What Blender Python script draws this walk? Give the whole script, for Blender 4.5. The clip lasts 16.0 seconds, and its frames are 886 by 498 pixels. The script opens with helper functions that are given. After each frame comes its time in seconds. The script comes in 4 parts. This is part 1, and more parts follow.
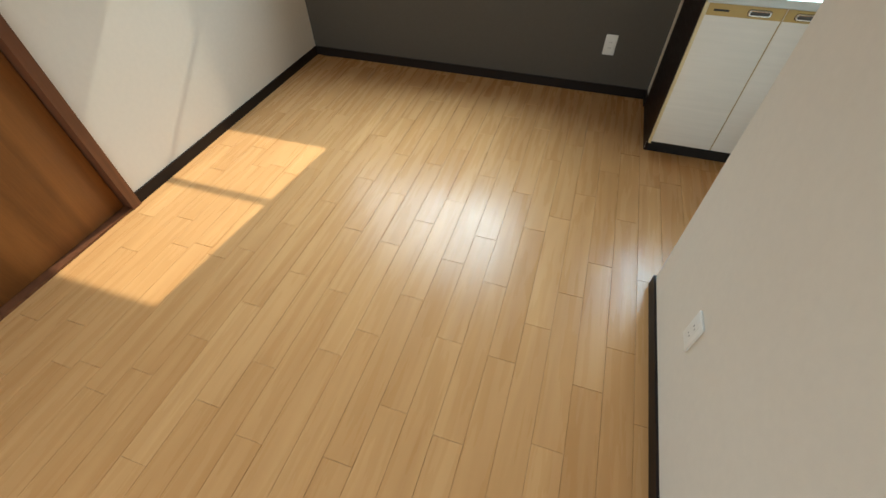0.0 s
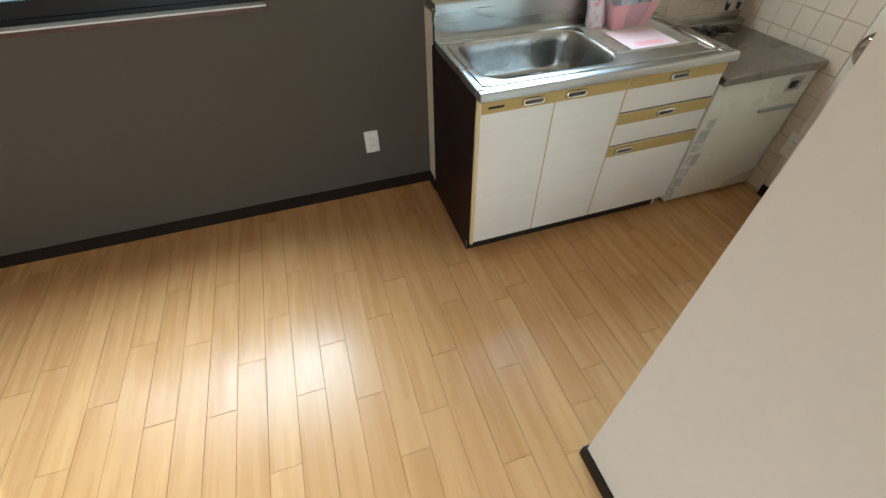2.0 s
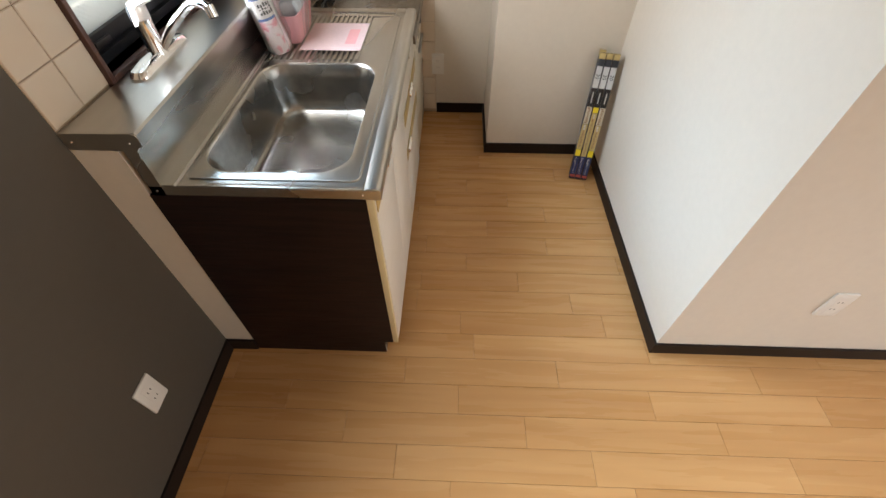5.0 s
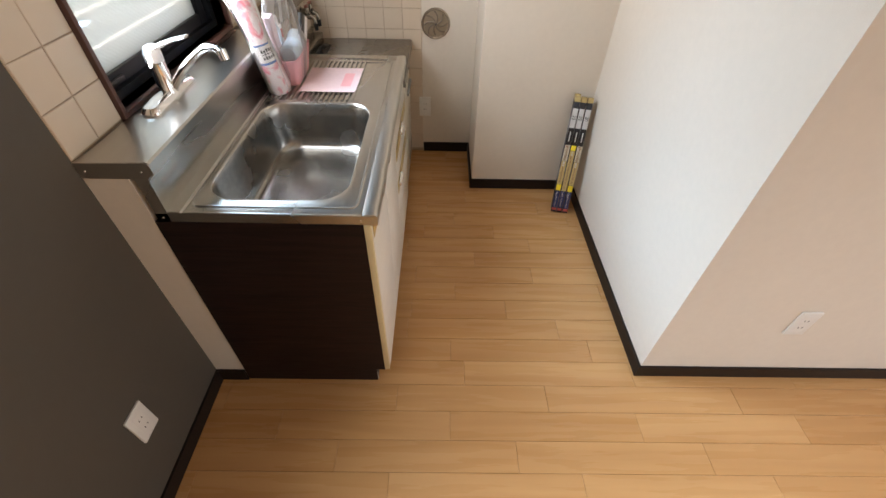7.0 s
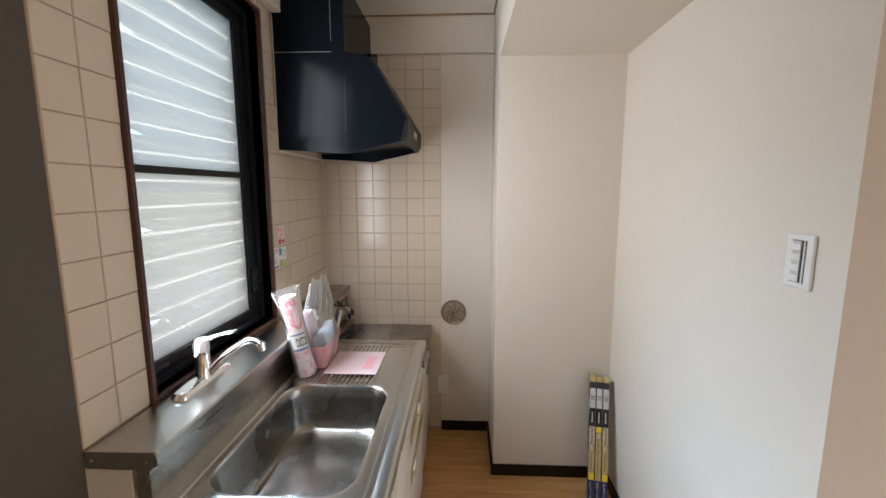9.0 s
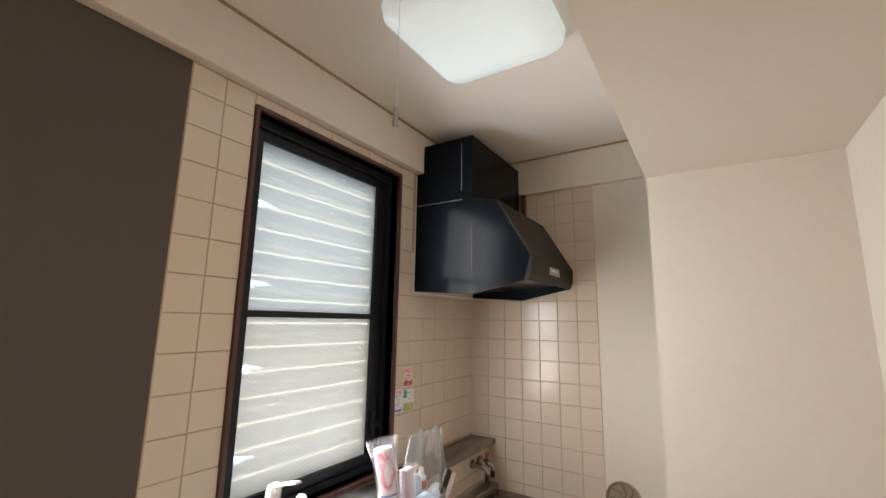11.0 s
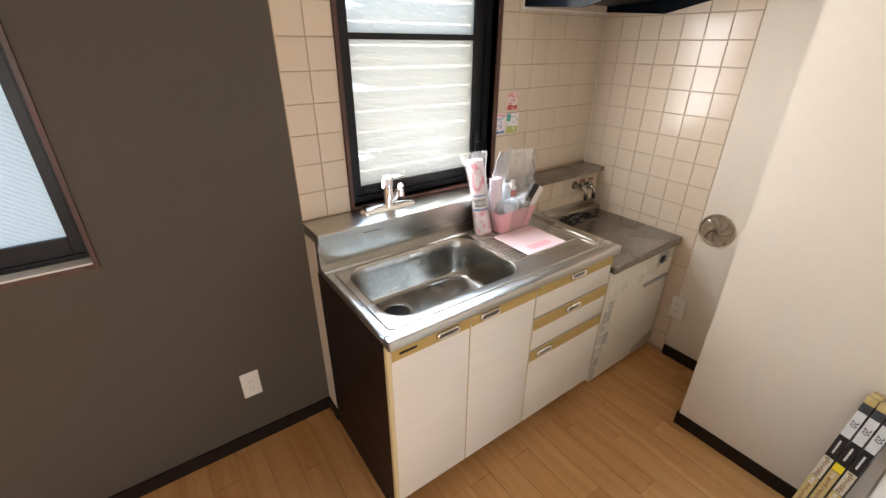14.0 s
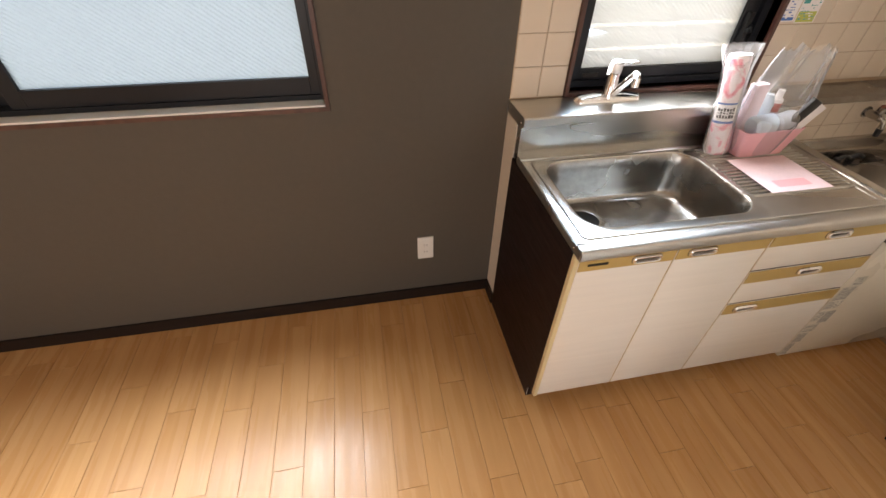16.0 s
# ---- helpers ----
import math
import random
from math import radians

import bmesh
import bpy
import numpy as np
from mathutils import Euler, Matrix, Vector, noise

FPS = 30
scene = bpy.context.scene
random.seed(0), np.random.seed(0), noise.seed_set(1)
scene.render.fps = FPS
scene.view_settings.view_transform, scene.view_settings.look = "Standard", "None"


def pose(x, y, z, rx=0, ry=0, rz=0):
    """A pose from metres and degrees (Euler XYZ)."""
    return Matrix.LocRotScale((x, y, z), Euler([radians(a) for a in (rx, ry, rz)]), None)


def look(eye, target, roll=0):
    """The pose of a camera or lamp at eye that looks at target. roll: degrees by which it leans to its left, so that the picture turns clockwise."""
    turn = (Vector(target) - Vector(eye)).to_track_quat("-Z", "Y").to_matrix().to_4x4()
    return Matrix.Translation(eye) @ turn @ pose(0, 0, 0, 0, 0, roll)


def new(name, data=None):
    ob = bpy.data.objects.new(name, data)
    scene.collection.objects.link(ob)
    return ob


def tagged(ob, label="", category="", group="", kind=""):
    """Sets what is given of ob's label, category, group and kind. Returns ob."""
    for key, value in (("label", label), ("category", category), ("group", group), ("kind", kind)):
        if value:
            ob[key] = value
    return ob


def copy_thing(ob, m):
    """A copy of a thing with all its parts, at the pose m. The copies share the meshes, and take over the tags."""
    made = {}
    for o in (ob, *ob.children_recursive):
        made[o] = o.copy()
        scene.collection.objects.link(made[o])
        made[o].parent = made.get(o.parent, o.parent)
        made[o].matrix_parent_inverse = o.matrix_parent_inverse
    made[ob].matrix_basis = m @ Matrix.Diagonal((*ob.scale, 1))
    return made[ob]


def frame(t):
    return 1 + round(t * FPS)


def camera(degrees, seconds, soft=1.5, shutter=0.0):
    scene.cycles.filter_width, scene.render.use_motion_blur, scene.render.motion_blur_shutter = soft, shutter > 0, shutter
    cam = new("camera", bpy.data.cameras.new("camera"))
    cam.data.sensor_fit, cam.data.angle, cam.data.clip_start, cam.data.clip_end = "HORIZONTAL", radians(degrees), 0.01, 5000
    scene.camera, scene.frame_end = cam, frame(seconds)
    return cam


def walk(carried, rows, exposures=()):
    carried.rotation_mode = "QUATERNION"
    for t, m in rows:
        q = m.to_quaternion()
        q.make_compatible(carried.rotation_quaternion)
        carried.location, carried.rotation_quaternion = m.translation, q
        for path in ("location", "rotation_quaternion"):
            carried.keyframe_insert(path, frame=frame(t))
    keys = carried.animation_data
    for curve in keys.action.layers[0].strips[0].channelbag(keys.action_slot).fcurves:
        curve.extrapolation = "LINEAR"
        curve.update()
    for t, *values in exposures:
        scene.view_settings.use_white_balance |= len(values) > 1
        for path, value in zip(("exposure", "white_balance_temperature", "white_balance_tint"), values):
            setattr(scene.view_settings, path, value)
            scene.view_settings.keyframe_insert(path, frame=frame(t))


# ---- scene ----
cam = camera(93.7, 16.0)
PATH = [
    (0, (-0.452, -2.855, 1.419), (-0.884, -1.6, -0.078), -1.2),
    (0.5, (-0.492, -2.73, 1.454), (-0.777, -1.394, -0.007), -0.8),
    (1, (-0.554, -2.538, 1.46), (-0.655, -1.129, 0.044), 0.0),
    (1.5, (-0.565, -2.244, 1.449), (-0.432, -0.821, 0.05), 0.1),
    (2, (-0.534, -1.9, 1.464), (-0.115, -0.58, 0.022), -0.8),
    (2.5, (-0.536, -1.577, 1.474), (0.186, -0.456, -0.029), -1.8),
    (3, (-0.487, -1.338, 1.422), (0.481, -0.489, -0.109), -3.1),
    (3.5, (-0.476, -1.09, 1.422), (0.691, -0.598, -0.127), -2.0),
    (4, (-0.557, -0.911, 1.449), (0.724, -0.725, -0.075), -1.0),
    (6.5, (-0.797, -0.82, 1.467), (0.525, -0.843, -0.034), 1.2),
    (7, (-0.796, -0.82, 1.477), (0.638, -0.843, 0.083), 1.5),
    (7.5, (-0.808, -0.828, 1.492), (0.802, -0.838, 0.306), 1.1),
    (8, (-0.822, -0.831, 1.506), (0.963, -0.825, 0.604), 0.5),
    (8.5, (-0.822, -0.838, 1.516), (1.087, -0.802, 0.922), 0.2),
    (9, (-0.811, -0.837, 1.528), (1.167, -0.746, 1.247), -0.0),
    (9.5, (-0.778, -0.874, 1.533), (1.209, -0.646, 1.543), -0.4),
    (9.7, (-0.76, -0.894, 1.536), (1.214, -0.583, 1.638), -0.4),
    (11.8, (-0.43, -1.369, 1.586), (0.971, 0.04, 1.809), 0.5),
    (12, (-0.446, -1.399, 1.586), (0.919, 0.055, 1.74), 0.2),
    (12.5, (-0.478, -1.472, 1.604), (0.826, 0.043, 1.542), -0.0),
    (13, (-0.471, -1.465, 1.574), (0.806, 0.041, 1.253), 0.3),
    (13.5, (-0.422, -1.504, 1.588), (0.738, 0.0, 0.962), 0.1),
    (14, (-0.414, -1.496, 1.562), (0.63, -0.038, 0.677), 0.3),
    (14.5, (-0.396, -1.489, 1.55), (0.489, -0.07, 0.454), 0.8),
    (15, (-0.387, -1.476, 1.536), (0.314, -0.061, 0.308), 1.1),
    (15.5, (-0.419, -1.44, 1.528), (0.074, -0.003, 0.227), 1.3),
    (16, (-0.513, -1.372, 1.517), (-0.205, 0.101, 0.199), 1.3),
]
walk(cam, [(t, look(eye, target, roll)) for t, eye, target, roll in PATH], [(0, -0.02, 6600, 0), (1, -0.2, 6750, 3), (1.5, 0.0, 6550, 2), (2.5, 0.62, 6300, 3), (3, 0.55, 6950, 9), (4, 0.42, 7400, 13), (7.5, 0.4, 7200, 16), (9.5, 0.06, 6900, 14), (11.9, 0.25, 7800, 18), (12.6, 0.25, 7400, 17), (14, 0.62, 7450, 17), (16, 0.62, 7850, 20)])

# ---- light ----
world = bpy.data.worlds.new("world")
scene.world = world
world.use_nodes = True
wn = world.node_tree
sky = wn.nodes.new("ShaderNodeTexSky")
sky.sky_type = "NISHITA"
sky.sun_disc = False
SUN_WAY = Vector((-0.118, -1.0, -0.90)).normalized()
sky.sun_elevation = math.asin(-SUN_WAY.z)
sky.sun_rotation = math.atan2(-SUN_WAY.x, -SUN_WAY.y)
wn.links.new(sky.outputs[0], wn.nodes["Background"].inputs[0])
wn.nodes["Background"].inputs[1].default_value = 0.15
sun = new("sun", bpy.data.lights.new("sun", "SUN"))
sun.data.energy, sun.data.angle, sun.data.color = 5.0, radians(0.5), (1.0, 0.93, 0.82)
sun.matrix_world = look((0, 3, 6), Vector((0, 3, 6)) + SUN_WAY)


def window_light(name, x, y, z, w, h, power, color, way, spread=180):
    """An area lamp standing in for daylight at an opening, aimed along way."""
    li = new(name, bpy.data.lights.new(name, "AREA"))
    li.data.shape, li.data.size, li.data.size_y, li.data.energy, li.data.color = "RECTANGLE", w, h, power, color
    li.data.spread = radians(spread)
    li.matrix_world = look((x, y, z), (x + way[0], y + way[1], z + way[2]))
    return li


for z in (1.20, 1.47, 1.74, 2.01):
    window_light("daylight_small_window", 0.56, -0.025, z, 0.58, 0.15, 1.0, (0.42, 0.69, 1.0), (-0.14, -0.74, -0.66), 62)
for x in (0.37, 0.56, 0.75):
    for z in (1.22, 1.60, 1.98):
        window_light("daylight_small_window", x, -0.060, z, 0.18, 0.36, 1.2, (0.82, 0.91, 1.0), (0.36, -0.91, -0.14), 146)
for z in (1.32, 1.88):
    for x, power in ((-2.03, 2.3), (-1.50, 3.6), (-0.97, 4.3)):
        window_light("daylight_large_window", x, -0.110, z, 0.46, 0.16, power, (0.66, 0.83, 1.0), (0.0, -0.74, -0.66), 90)
# Added lamps behind the pane face outward to brighten the slats' room side.
window_light("louver_fill_top", 0.56, 0.086, 1.885, 0.64, 0.58, 0.66, (0.54, 0.78, 1.0), (0, 1, 0))
window_light("louver_fill_bottom", 0.56, 0.086, 1.305, 0.64, 0.58, 0.50, (0.80, 0.94, 1.0), (0, 1, 0))
# Fill from behind the camera; the balcony opening it stands in is assumed.
window_light("fill_from_south", -1.45, -4.15, 1.15, 1.6, 1.9, 24, (0.87, 0.93, 1.0), (0, 1, 0))


# ---- materials ----
def material(name, color, rough=0.5, metal=0.0, spec=0.5, vary=0.06, scale=8.0, bump=0.0, bump_scale=120.0, trans=0.0,
             stretch=(1, 1, 1), stain=0.0, coat=0.0, rough_vary=0.08, per_object=0.0):
    """A principled surface with two scales of variation in colour, gloss and relief."""
    m = bpy.data.materials.new(name)
    m.use_nodes = True
    n, l = m.node_tree.nodes, m.node_tree.links
    b = n["Principled BSDF"]
    b.inputs["Metallic"].default_value, b.inputs["IOR"].default_value = metal, 1.45
    b.inputs["Specular IOR Level"].default_value = spec
    b.inputs["Transmission Weight"].default_value = trans
    b.inputs["Coat Weight"].default_value = coat
    tc, mp = n.new("ShaderNodeTexCoord"), n.new("ShaderNodeMapping")
    mp.inputs["Scale"].default_value = stretch
    l.new(tc.outputs["Object"], mp.inputs[0])
    big, fine = n.new("ShaderNodeTexNoise"), n.new("ShaderNodeTexNoise")
    big.inputs["Scale"].default_value, fine.inputs["Scale"].default_value = scale * 0.25, scale * 5
    big.inputs["Detail"].default_value, fine.inputs["Detail"].default_value = 4, 6
    l.new(mp.outputs[0], big.inputs[0]), l.new(mp.outputs[0], fine.inputs[0])
    mixn = n.new("ShaderNodeMath")
    mixn.operation = "ADD"
    l.new(big.outputs[0], mixn.inputs[0]), l.new(fine.outputs[0], mixn.inputs[1])
    source = mixn.outputs[0]
    if per_object:
        oi, sc, ad = n.new("ShaderNodeObjectInfo"), n.new("ShaderNodeMath"), n.new("ShaderNodeMath")
        sc.operation, sc.inputs[1].default_value, ad.operation = "MULTIPLY", per_object, "ADD"
        l.new(oi.outputs["Random"], sc.inputs[0]), l.new(sc.outputs[0], ad.inputs[0]), l.new(source, ad.inputs[1])
        source = ad.outputs[0]
    ramp = n.new("ShaderNodeMapRange")
    ramp.inputs[1].default_value, ramp.inputs[2].default_value = 0.6, 1.4 + per_object
    ramp.inputs[3].default_value, ramp.inputs[4].default_value = 1 - vary, 1 + vary
    l.new(source, ramp.inputs[0])
    mul = n.new("ShaderNodeVectorMath")
    mul.operation = "SCALE"
    mul.inputs[0].default_value = color
    l.new(ramp.outputs[0], mul.inputs["Scale"])
    l.new(mul.outputs[0], b.inputs["Base Color"])
    rr = n.new("ShaderNodeMapRange")
    rr.inputs[1].default_value, rr.inputs[2].default_value = 0.3, 0.7
    rr.inputs[3].default_value, rr.inputs[4].default_value = max(0.01, rough - rough_vary), min(1, rough + rough_vary)
    l.new(big.outputs[0], rr.inputs[0]), l.new(rr.outputs[0], b.inputs["Roughness"])
    if bump:
        bn, bt = n.new("ShaderNodeBump"), n.new("ShaderNodeTexNoise")
        bt.inputs["Scale"].default_value, bt.inputs["Detail"].default_value = bump_scale, 3
        l.new(mp.outputs[0], bt.inputs[0]), l.new(bt.outputs[0], bn.inputs["Height"])
        bn.inputs["Strength"].default_value, bn.inputs["Distance"].default_value = bump, 0.002
        l.new(bn.outputs[0], b.inputs["Normal"])
    return m


def wood(name, dark, light, rough, along="Y", bands=9.0, bump=0.15, per_object=0.35, coat=0.0, fine=60.0, fine_mix=0.22):
    """Grain that runs along one axis, and a tone for each board."""
    m = bpy.data.materials.new(name)
    m.use_nodes = True
    n, l = m.node_tree.nodes, m.node_tree.links
    b = n["Principled BSDF"]
    b.inputs["Coat Weight"].default_value, b.inputs["Coat Roughness"].default_value = coat, 0.18
    tc, oi, off, add, mp = (n.new("ShaderNode" + k) for k in ("TexCoord", "ObjectInfo", "VectorMath", "VectorMath", "Mapping"))
    off.operation, off.inputs[0].default_value = "SCALE", (7.3, 3.1, 5.7)
    l.new(oi.outputs["Random"], off.inputs["Scale"])
    l.new(tc.outputs["Object"], add.inputs[0]), l.new(off.outputs[0], add.inputs[1])
    mp.inputs["Scale"].default_value = {"X": (0.07, 1, 1), "Y": (1, 0.07, 1), "Z": (1, 1, 0.07)}[along]
    l.new(add.outputs[0], mp.inputs[0])
    a, f = n.new("ShaderNodeTexNoise"), n.new("ShaderNodeTexNoise")
    a.inputs["Scale"].default_value, a.inputs["Detail"].default_value, a.inputs["Distortion"].default_value = bands * 2, 3, 0.6
    f.inputs["Scale"].default_value, f.inputs["Detail"].default_value = fine * 3, 5
    l.new(mp.outputs[0], a.inputs[0]), l.new(mp.outputs[0], f.inputs[0])
    s1, s2, s3 = (n.new("ShaderNodeMath") for _ in range(3))
    s1.operation, s1.inputs[1].default_value, s1.inputs[2].default_value = "MULTIPLY_ADD", 1 - fine_mix, 0.0
    l.new(a.outputs[0], s1.inputs[0])
    s2.operation, s2.inputs[1].default_value = "MULTIPLY_ADD", fine_mix
    l.new(f.outputs[0], s2.inputs[0]), l.new(s1.outputs[0], s2.inputs[2])
    s3.operation, s3.inputs[1].default_value = "MULTIPLY_ADD", per_object
    l.new(oi.outputs["Random"], s3.inputs[0]), l.new(s2.outputs[0], s3.inputs[2])
    r = n.new("ShaderNodeValToRGB")
    r.color_ramp.elements[0].position, r.color_ramp.elements[1].position = 0.32, 0.72 + per_object
    r.color_ramp.elements[0].color, r.color_ramp.elements[1].color = (*dark, 1), (*light, 1)
    l.new(s3.outputs[0], r.inputs[0]), l.new(r.outputs[0], b.inputs["Base Color"])
    rr = n.new("ShaderNodeMapRange")
    rr.inputs[1].default_value, rr.inputs[2].default_value = 0.3, 0.7
    rr.inputs[3].default_value, rr.inputs[4].default_value = rough - 0.05, rough + 0.07
    l.new(f.outputs[0], rr.inputs[0]), l.new(rr.outputs[0], b.inputs["Roughness"])
    bn = n.new("ShaderNodeBump")
    bn.inputs["Strength"].default_value, bn.inputs["Distance"].default_value = bump, 0.001
    l.new(f.outputs[0], bn.inputs["Height"]), l.new(bn.outputs[0], b.inputs["Normal"])
    return m


def frosted(name, tint, diffuse, rough, ribs, angle, relief=0.16):
    """Patterned wired glass: part scatters light, part lets it through blurred; fine ribs run across it."""
    m = bpy.data.materials.new(name)
    m.use_nodes = True
    n, l = m.node_tree.nodes, m.node_tree.links
    b = n["Principled BSDF"]
    b.inputs["Base Color"].default_value = (*tint, 1)
    b.inputs["Transmission Weight"].default_value, b.inputs["Roughness"].default_value, b.inputs["IOR"].default_value = 1, rough, 1.12
    tr = n.new("ShaderNodeBsdfTranslucent")
    tr.inputs[0].default_value = (*tint, 1)
    mx = n.new("ShaderNodeMixShader")
    mx.inputs[0].default_value = diffuse
    l.new(b.outputs[0], mx.inputs[1]), l.new(tr.outputs[0], mx.inputs[2])
    l.new(mx.outputs[0], n["Material Output"].inputs[0])
    tc, mp, wv, vo = (n.new("ShaderNode" + k) for k in ("TexCoord", "Mapping", "TexWave", "TexVoronoi"))
    mp.inputs["Rotation"].default_value = (0, angle, 0)
    l.new(tc.outputs["Object"], mp.inputs[0]), l.new(mp.outputs[0], wv.inputs[0]), l.new(mp.outputs[0], vo.inputs[0])
    wv.inputs["Scale"].default_value, wv.inputs["Distortion"].default_value = ribs, 0.5
    vo.inputs["Scale"].default_value = 130
    ad, bn = n.new("ShaderNodeMath"), n.new("ShaderNodeBump")
    l.new(wv.outputs["Fac"], ad.inputs[0]), l.new(vo.outputs["Distance"], ad.inputs[1])
    bn.inputs["Strength"].default_value, bn.inputs["Distance"].default_value = relief, 0.002
    l.new(ad.outputs[0], bn.inputs["Height"])
    l.new(bn.outputs[0], b.inputs["Normal"]), l.new(bn.outputs[0], tr.inputs["Normal"])
    return m


PLANK = wood("oak_plank", (0.475, 0.235, 0.088), (0.63, 0.35, 0.150), 0.27, "Y", 7, 0.05, 0.18, fine=11.0, fine_mix=0.17)
PLANKJOINT = material("plank_joint", (0.29, 0.145, 0.062), 0.6, vary=0.1)
WALLPAPER = material("cream_wallpaper", (0.72, 0.655, 0.57), 0.75, vary=0.03, bump=0.25, bump_scale=500, spec=0.3)
ACCENT = material("charcoal_wallpaper", (0.093, 0.080, 0.066), 0.62, vary=0.05, bump=0.3, bump_scale=500, spec=0.35)
CEILING = material("ceiling_paper", (0.80, 0.76, 0.70), 0.85, vary=0.02, bump=0.2, bump_scale=400, spec=0.2)
BASE = material("dark_brown_vinyl", (0.016, 0.010, 0.008), 0.5, spec=0.25, vary=0.15, bump=0.1)
TILE = material("cream_glazed_tile", (0.67, 0.56, 0.445), 0.17, vary=0.035, scale=3, bump=0.05, bump_scale=25, rough_vary=0.04, per_object=0.25)
GROUT = material("tile_joint", (0.46, 0.34, 0.23), 0.85, vary=0.15, scale=6)
STEEL = material("brushed_stainless", (0.56, 0.54, 0.50), 0.28, metal=1, vary=0.06, bump=0.06, bump_scale=60, stretch=(0.15, 1, 1), rough_vary=0.07)
BASIN = material("satin_stainless", (0.40, 0.385, 0.36), 0.31, metal=1, vary=0.22, scale=9, bump=0.04, bump_scale=30, rough_vary=0.13)
CHROME = material("chrome", (0.90, 0.90, 0.90), 0.10, metal=1, vary=0.02, rough_vary=0.02)
DOORWHITE = material("white_laminate", (0.80, 0.76, 0.70), 0.35, vary=0.05, scale=14, bump=0.1, bump_scale=90, stretch=(0.05, 1, 1))
BAND = material("mustard_laminate", (0.50, 0.35, 0.13), 0.35, vary=0.04)
TAPMETAL = material("old_tap_metal", (0.42, 0.40, 0.37), 0.16, metal=1, vary=0.15)
LEVER = material("satin_lever", (0.80, 0.80, 0.79), 0.24, metal=0.55, vary=0.02)
# Dark tone puts the shade inside the pull into its colour.
HOLLOWSHADE = material("pull_hollow_shade", (0.10, 0.09, 0.08), 0.35, metal=0.7)
PULL = material("pull_chrome", (0.92, 0.91, 0.90), 0.22, metal=0.85, vary=0.03)
PULLDARK = material("pull_recess", (0.035, 0.03, 0.028), 0.3, metal=0.3)
TRIMBROWN = material("brown_ceiling_trim", (0.34, 0.235, 0.13), 0.5, vary=0.05)
EDGE = material("cream_edging", (0.70, 0.58, 0.34), 0.4, vary=0.04)
DARKWOOD = wood("dark_wood_laminate", (0.006, 0.003, 0.003), (0.026, 0.011, 0.009), 0.5, "Y", 30, 0.3, 0.0)
PLANK.node_tree.nodes["Principled BSDF"].inputs["Specular IOR Level"].default_value = 0.28
DARKWOOD.node_tree.nodes["Principled BSDF"].inputs["Specular IOR Level"].default_value = 0.25
BLACK = material("black_plastic", (0.012, 0.012, 0.013), 0.35, vary=0.1)
HOODBLACK = material("black_enamel", (0.005, 0.007, 0.010), 0.17, spec=0.09, vary=0.1, rough_vary=0.05)
HOODGREY = material("black_enamel_dull", (0.014, 0.013, 0.012), 0.42, spec=0.25, vary=0.1)
FRAMEWOOD = wood("window_casing_wood", (0.055, 0.020, 0.014), (0.12, 0.05, 0.035), 0.4, "Z", 12, 0.1, 0.0)
ALU = material("black_aluminium", (0.012, 0.013, 0.016), 0.36, spec=0.3, vary=0.1)
WHITE = material("white_plastic", (0.78, 0.76, 0.72), 0.32, vary=0.02)
HOLE = material("socket_hole", (0.05, 0.045, 0.04), 0.6)
PRINTGREY = material("faded_print", (0.33, 0.32, 0.30), 0.6, vary=0.2)
LIGHTGREY = material("grey_print", (0.35, 0.36, 0.36), 0.5)
ENAMEL = material("white_enamel_front", (0.75, 0.70, 0.60), 0.3, vary=0.025)
PAPERRES = material("torn_paper_residue", (0.54, 0.52, 0.47), 0.8, vary=0.35, scale=30, bump=0.3)
PINK = material("pink_plastic", (0.80, 0.42, 0.45), 0.3, vary=0.03)
RESIDUE_B = material("faded_print_residue", (0.62, 0.60, 0.53), 0.8, vary=0.3, scale=40)
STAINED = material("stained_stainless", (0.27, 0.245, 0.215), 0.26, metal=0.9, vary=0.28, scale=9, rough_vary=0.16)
PAPER = material("white_paper", (0.82, 0.78, 0.77), 0.6, vary=0.02)
PINKPRINT = material("pink_print", (0.80, 0.38, 0.40), 0.55, vary=0.05)
PALEPINK = material("pale_pink_print", (0.76, 0.57, 0.58), 0.5, vary=0.08, scale=20)
REDPRINT = material("red_print", (0.50, 0.08, 0.06), 0.5)
BLUEPRINT = material("blue_print", (0.05, 0.15, 0.42), 0.45)
GREENPRINT = material("green_print", (0.45, 0.47, 0.10), 0.5)
TEALPRINT = material("teal_print", (0.05, 0.35, 0.33), 0.5)
NAVY = material("navy_card", (0.016, 0.026, 0.10), 0.4, vary=0.15)
YELLOW = material("yellow_card", (0.80, 0.62, 0.03), 0.4)
GOLD = material("gold_card", (0.50, 0.37, 0.16), 0.4, vary=0.12)
CREAMCARD = material("cream_card", (0.56, 0.50, 0.38), 0.4, vary=0.08)
SILVERCARD = material("silver_card", (0.36, 0.36, 0.36), 0.35, vary=0.05)
DIFFUSER = material("lamp_diffuser", (0.80, 0.86, 0.88), 0.25, vary=0.01)
# Weak glow added so the diffuser stands out brighter than the ceiling.
DIFFUSER.node_tree.nodes["Principled BSDF"].inputs["Emission Color"].default_value = (0.62, 0.85, 0.95, 1)
DIFFUSER.node_tree.nodes["Principled BSDF"].inputs["Emission Strength"].default_value = 0.32
DOORWOOD = wood("sliding_door_veneer", (0.13, 0.045, 0.010), (0.27, 0.105, 0.026), 0.35, "Z", 5, 0.05, 0.0)
JAMBWOOD = wood("jamb_wood", (0.09, 0.032, 0.015), (0.17, 0.065, 0.03), 0.4, "Z", 9, 0.1, 0.0)
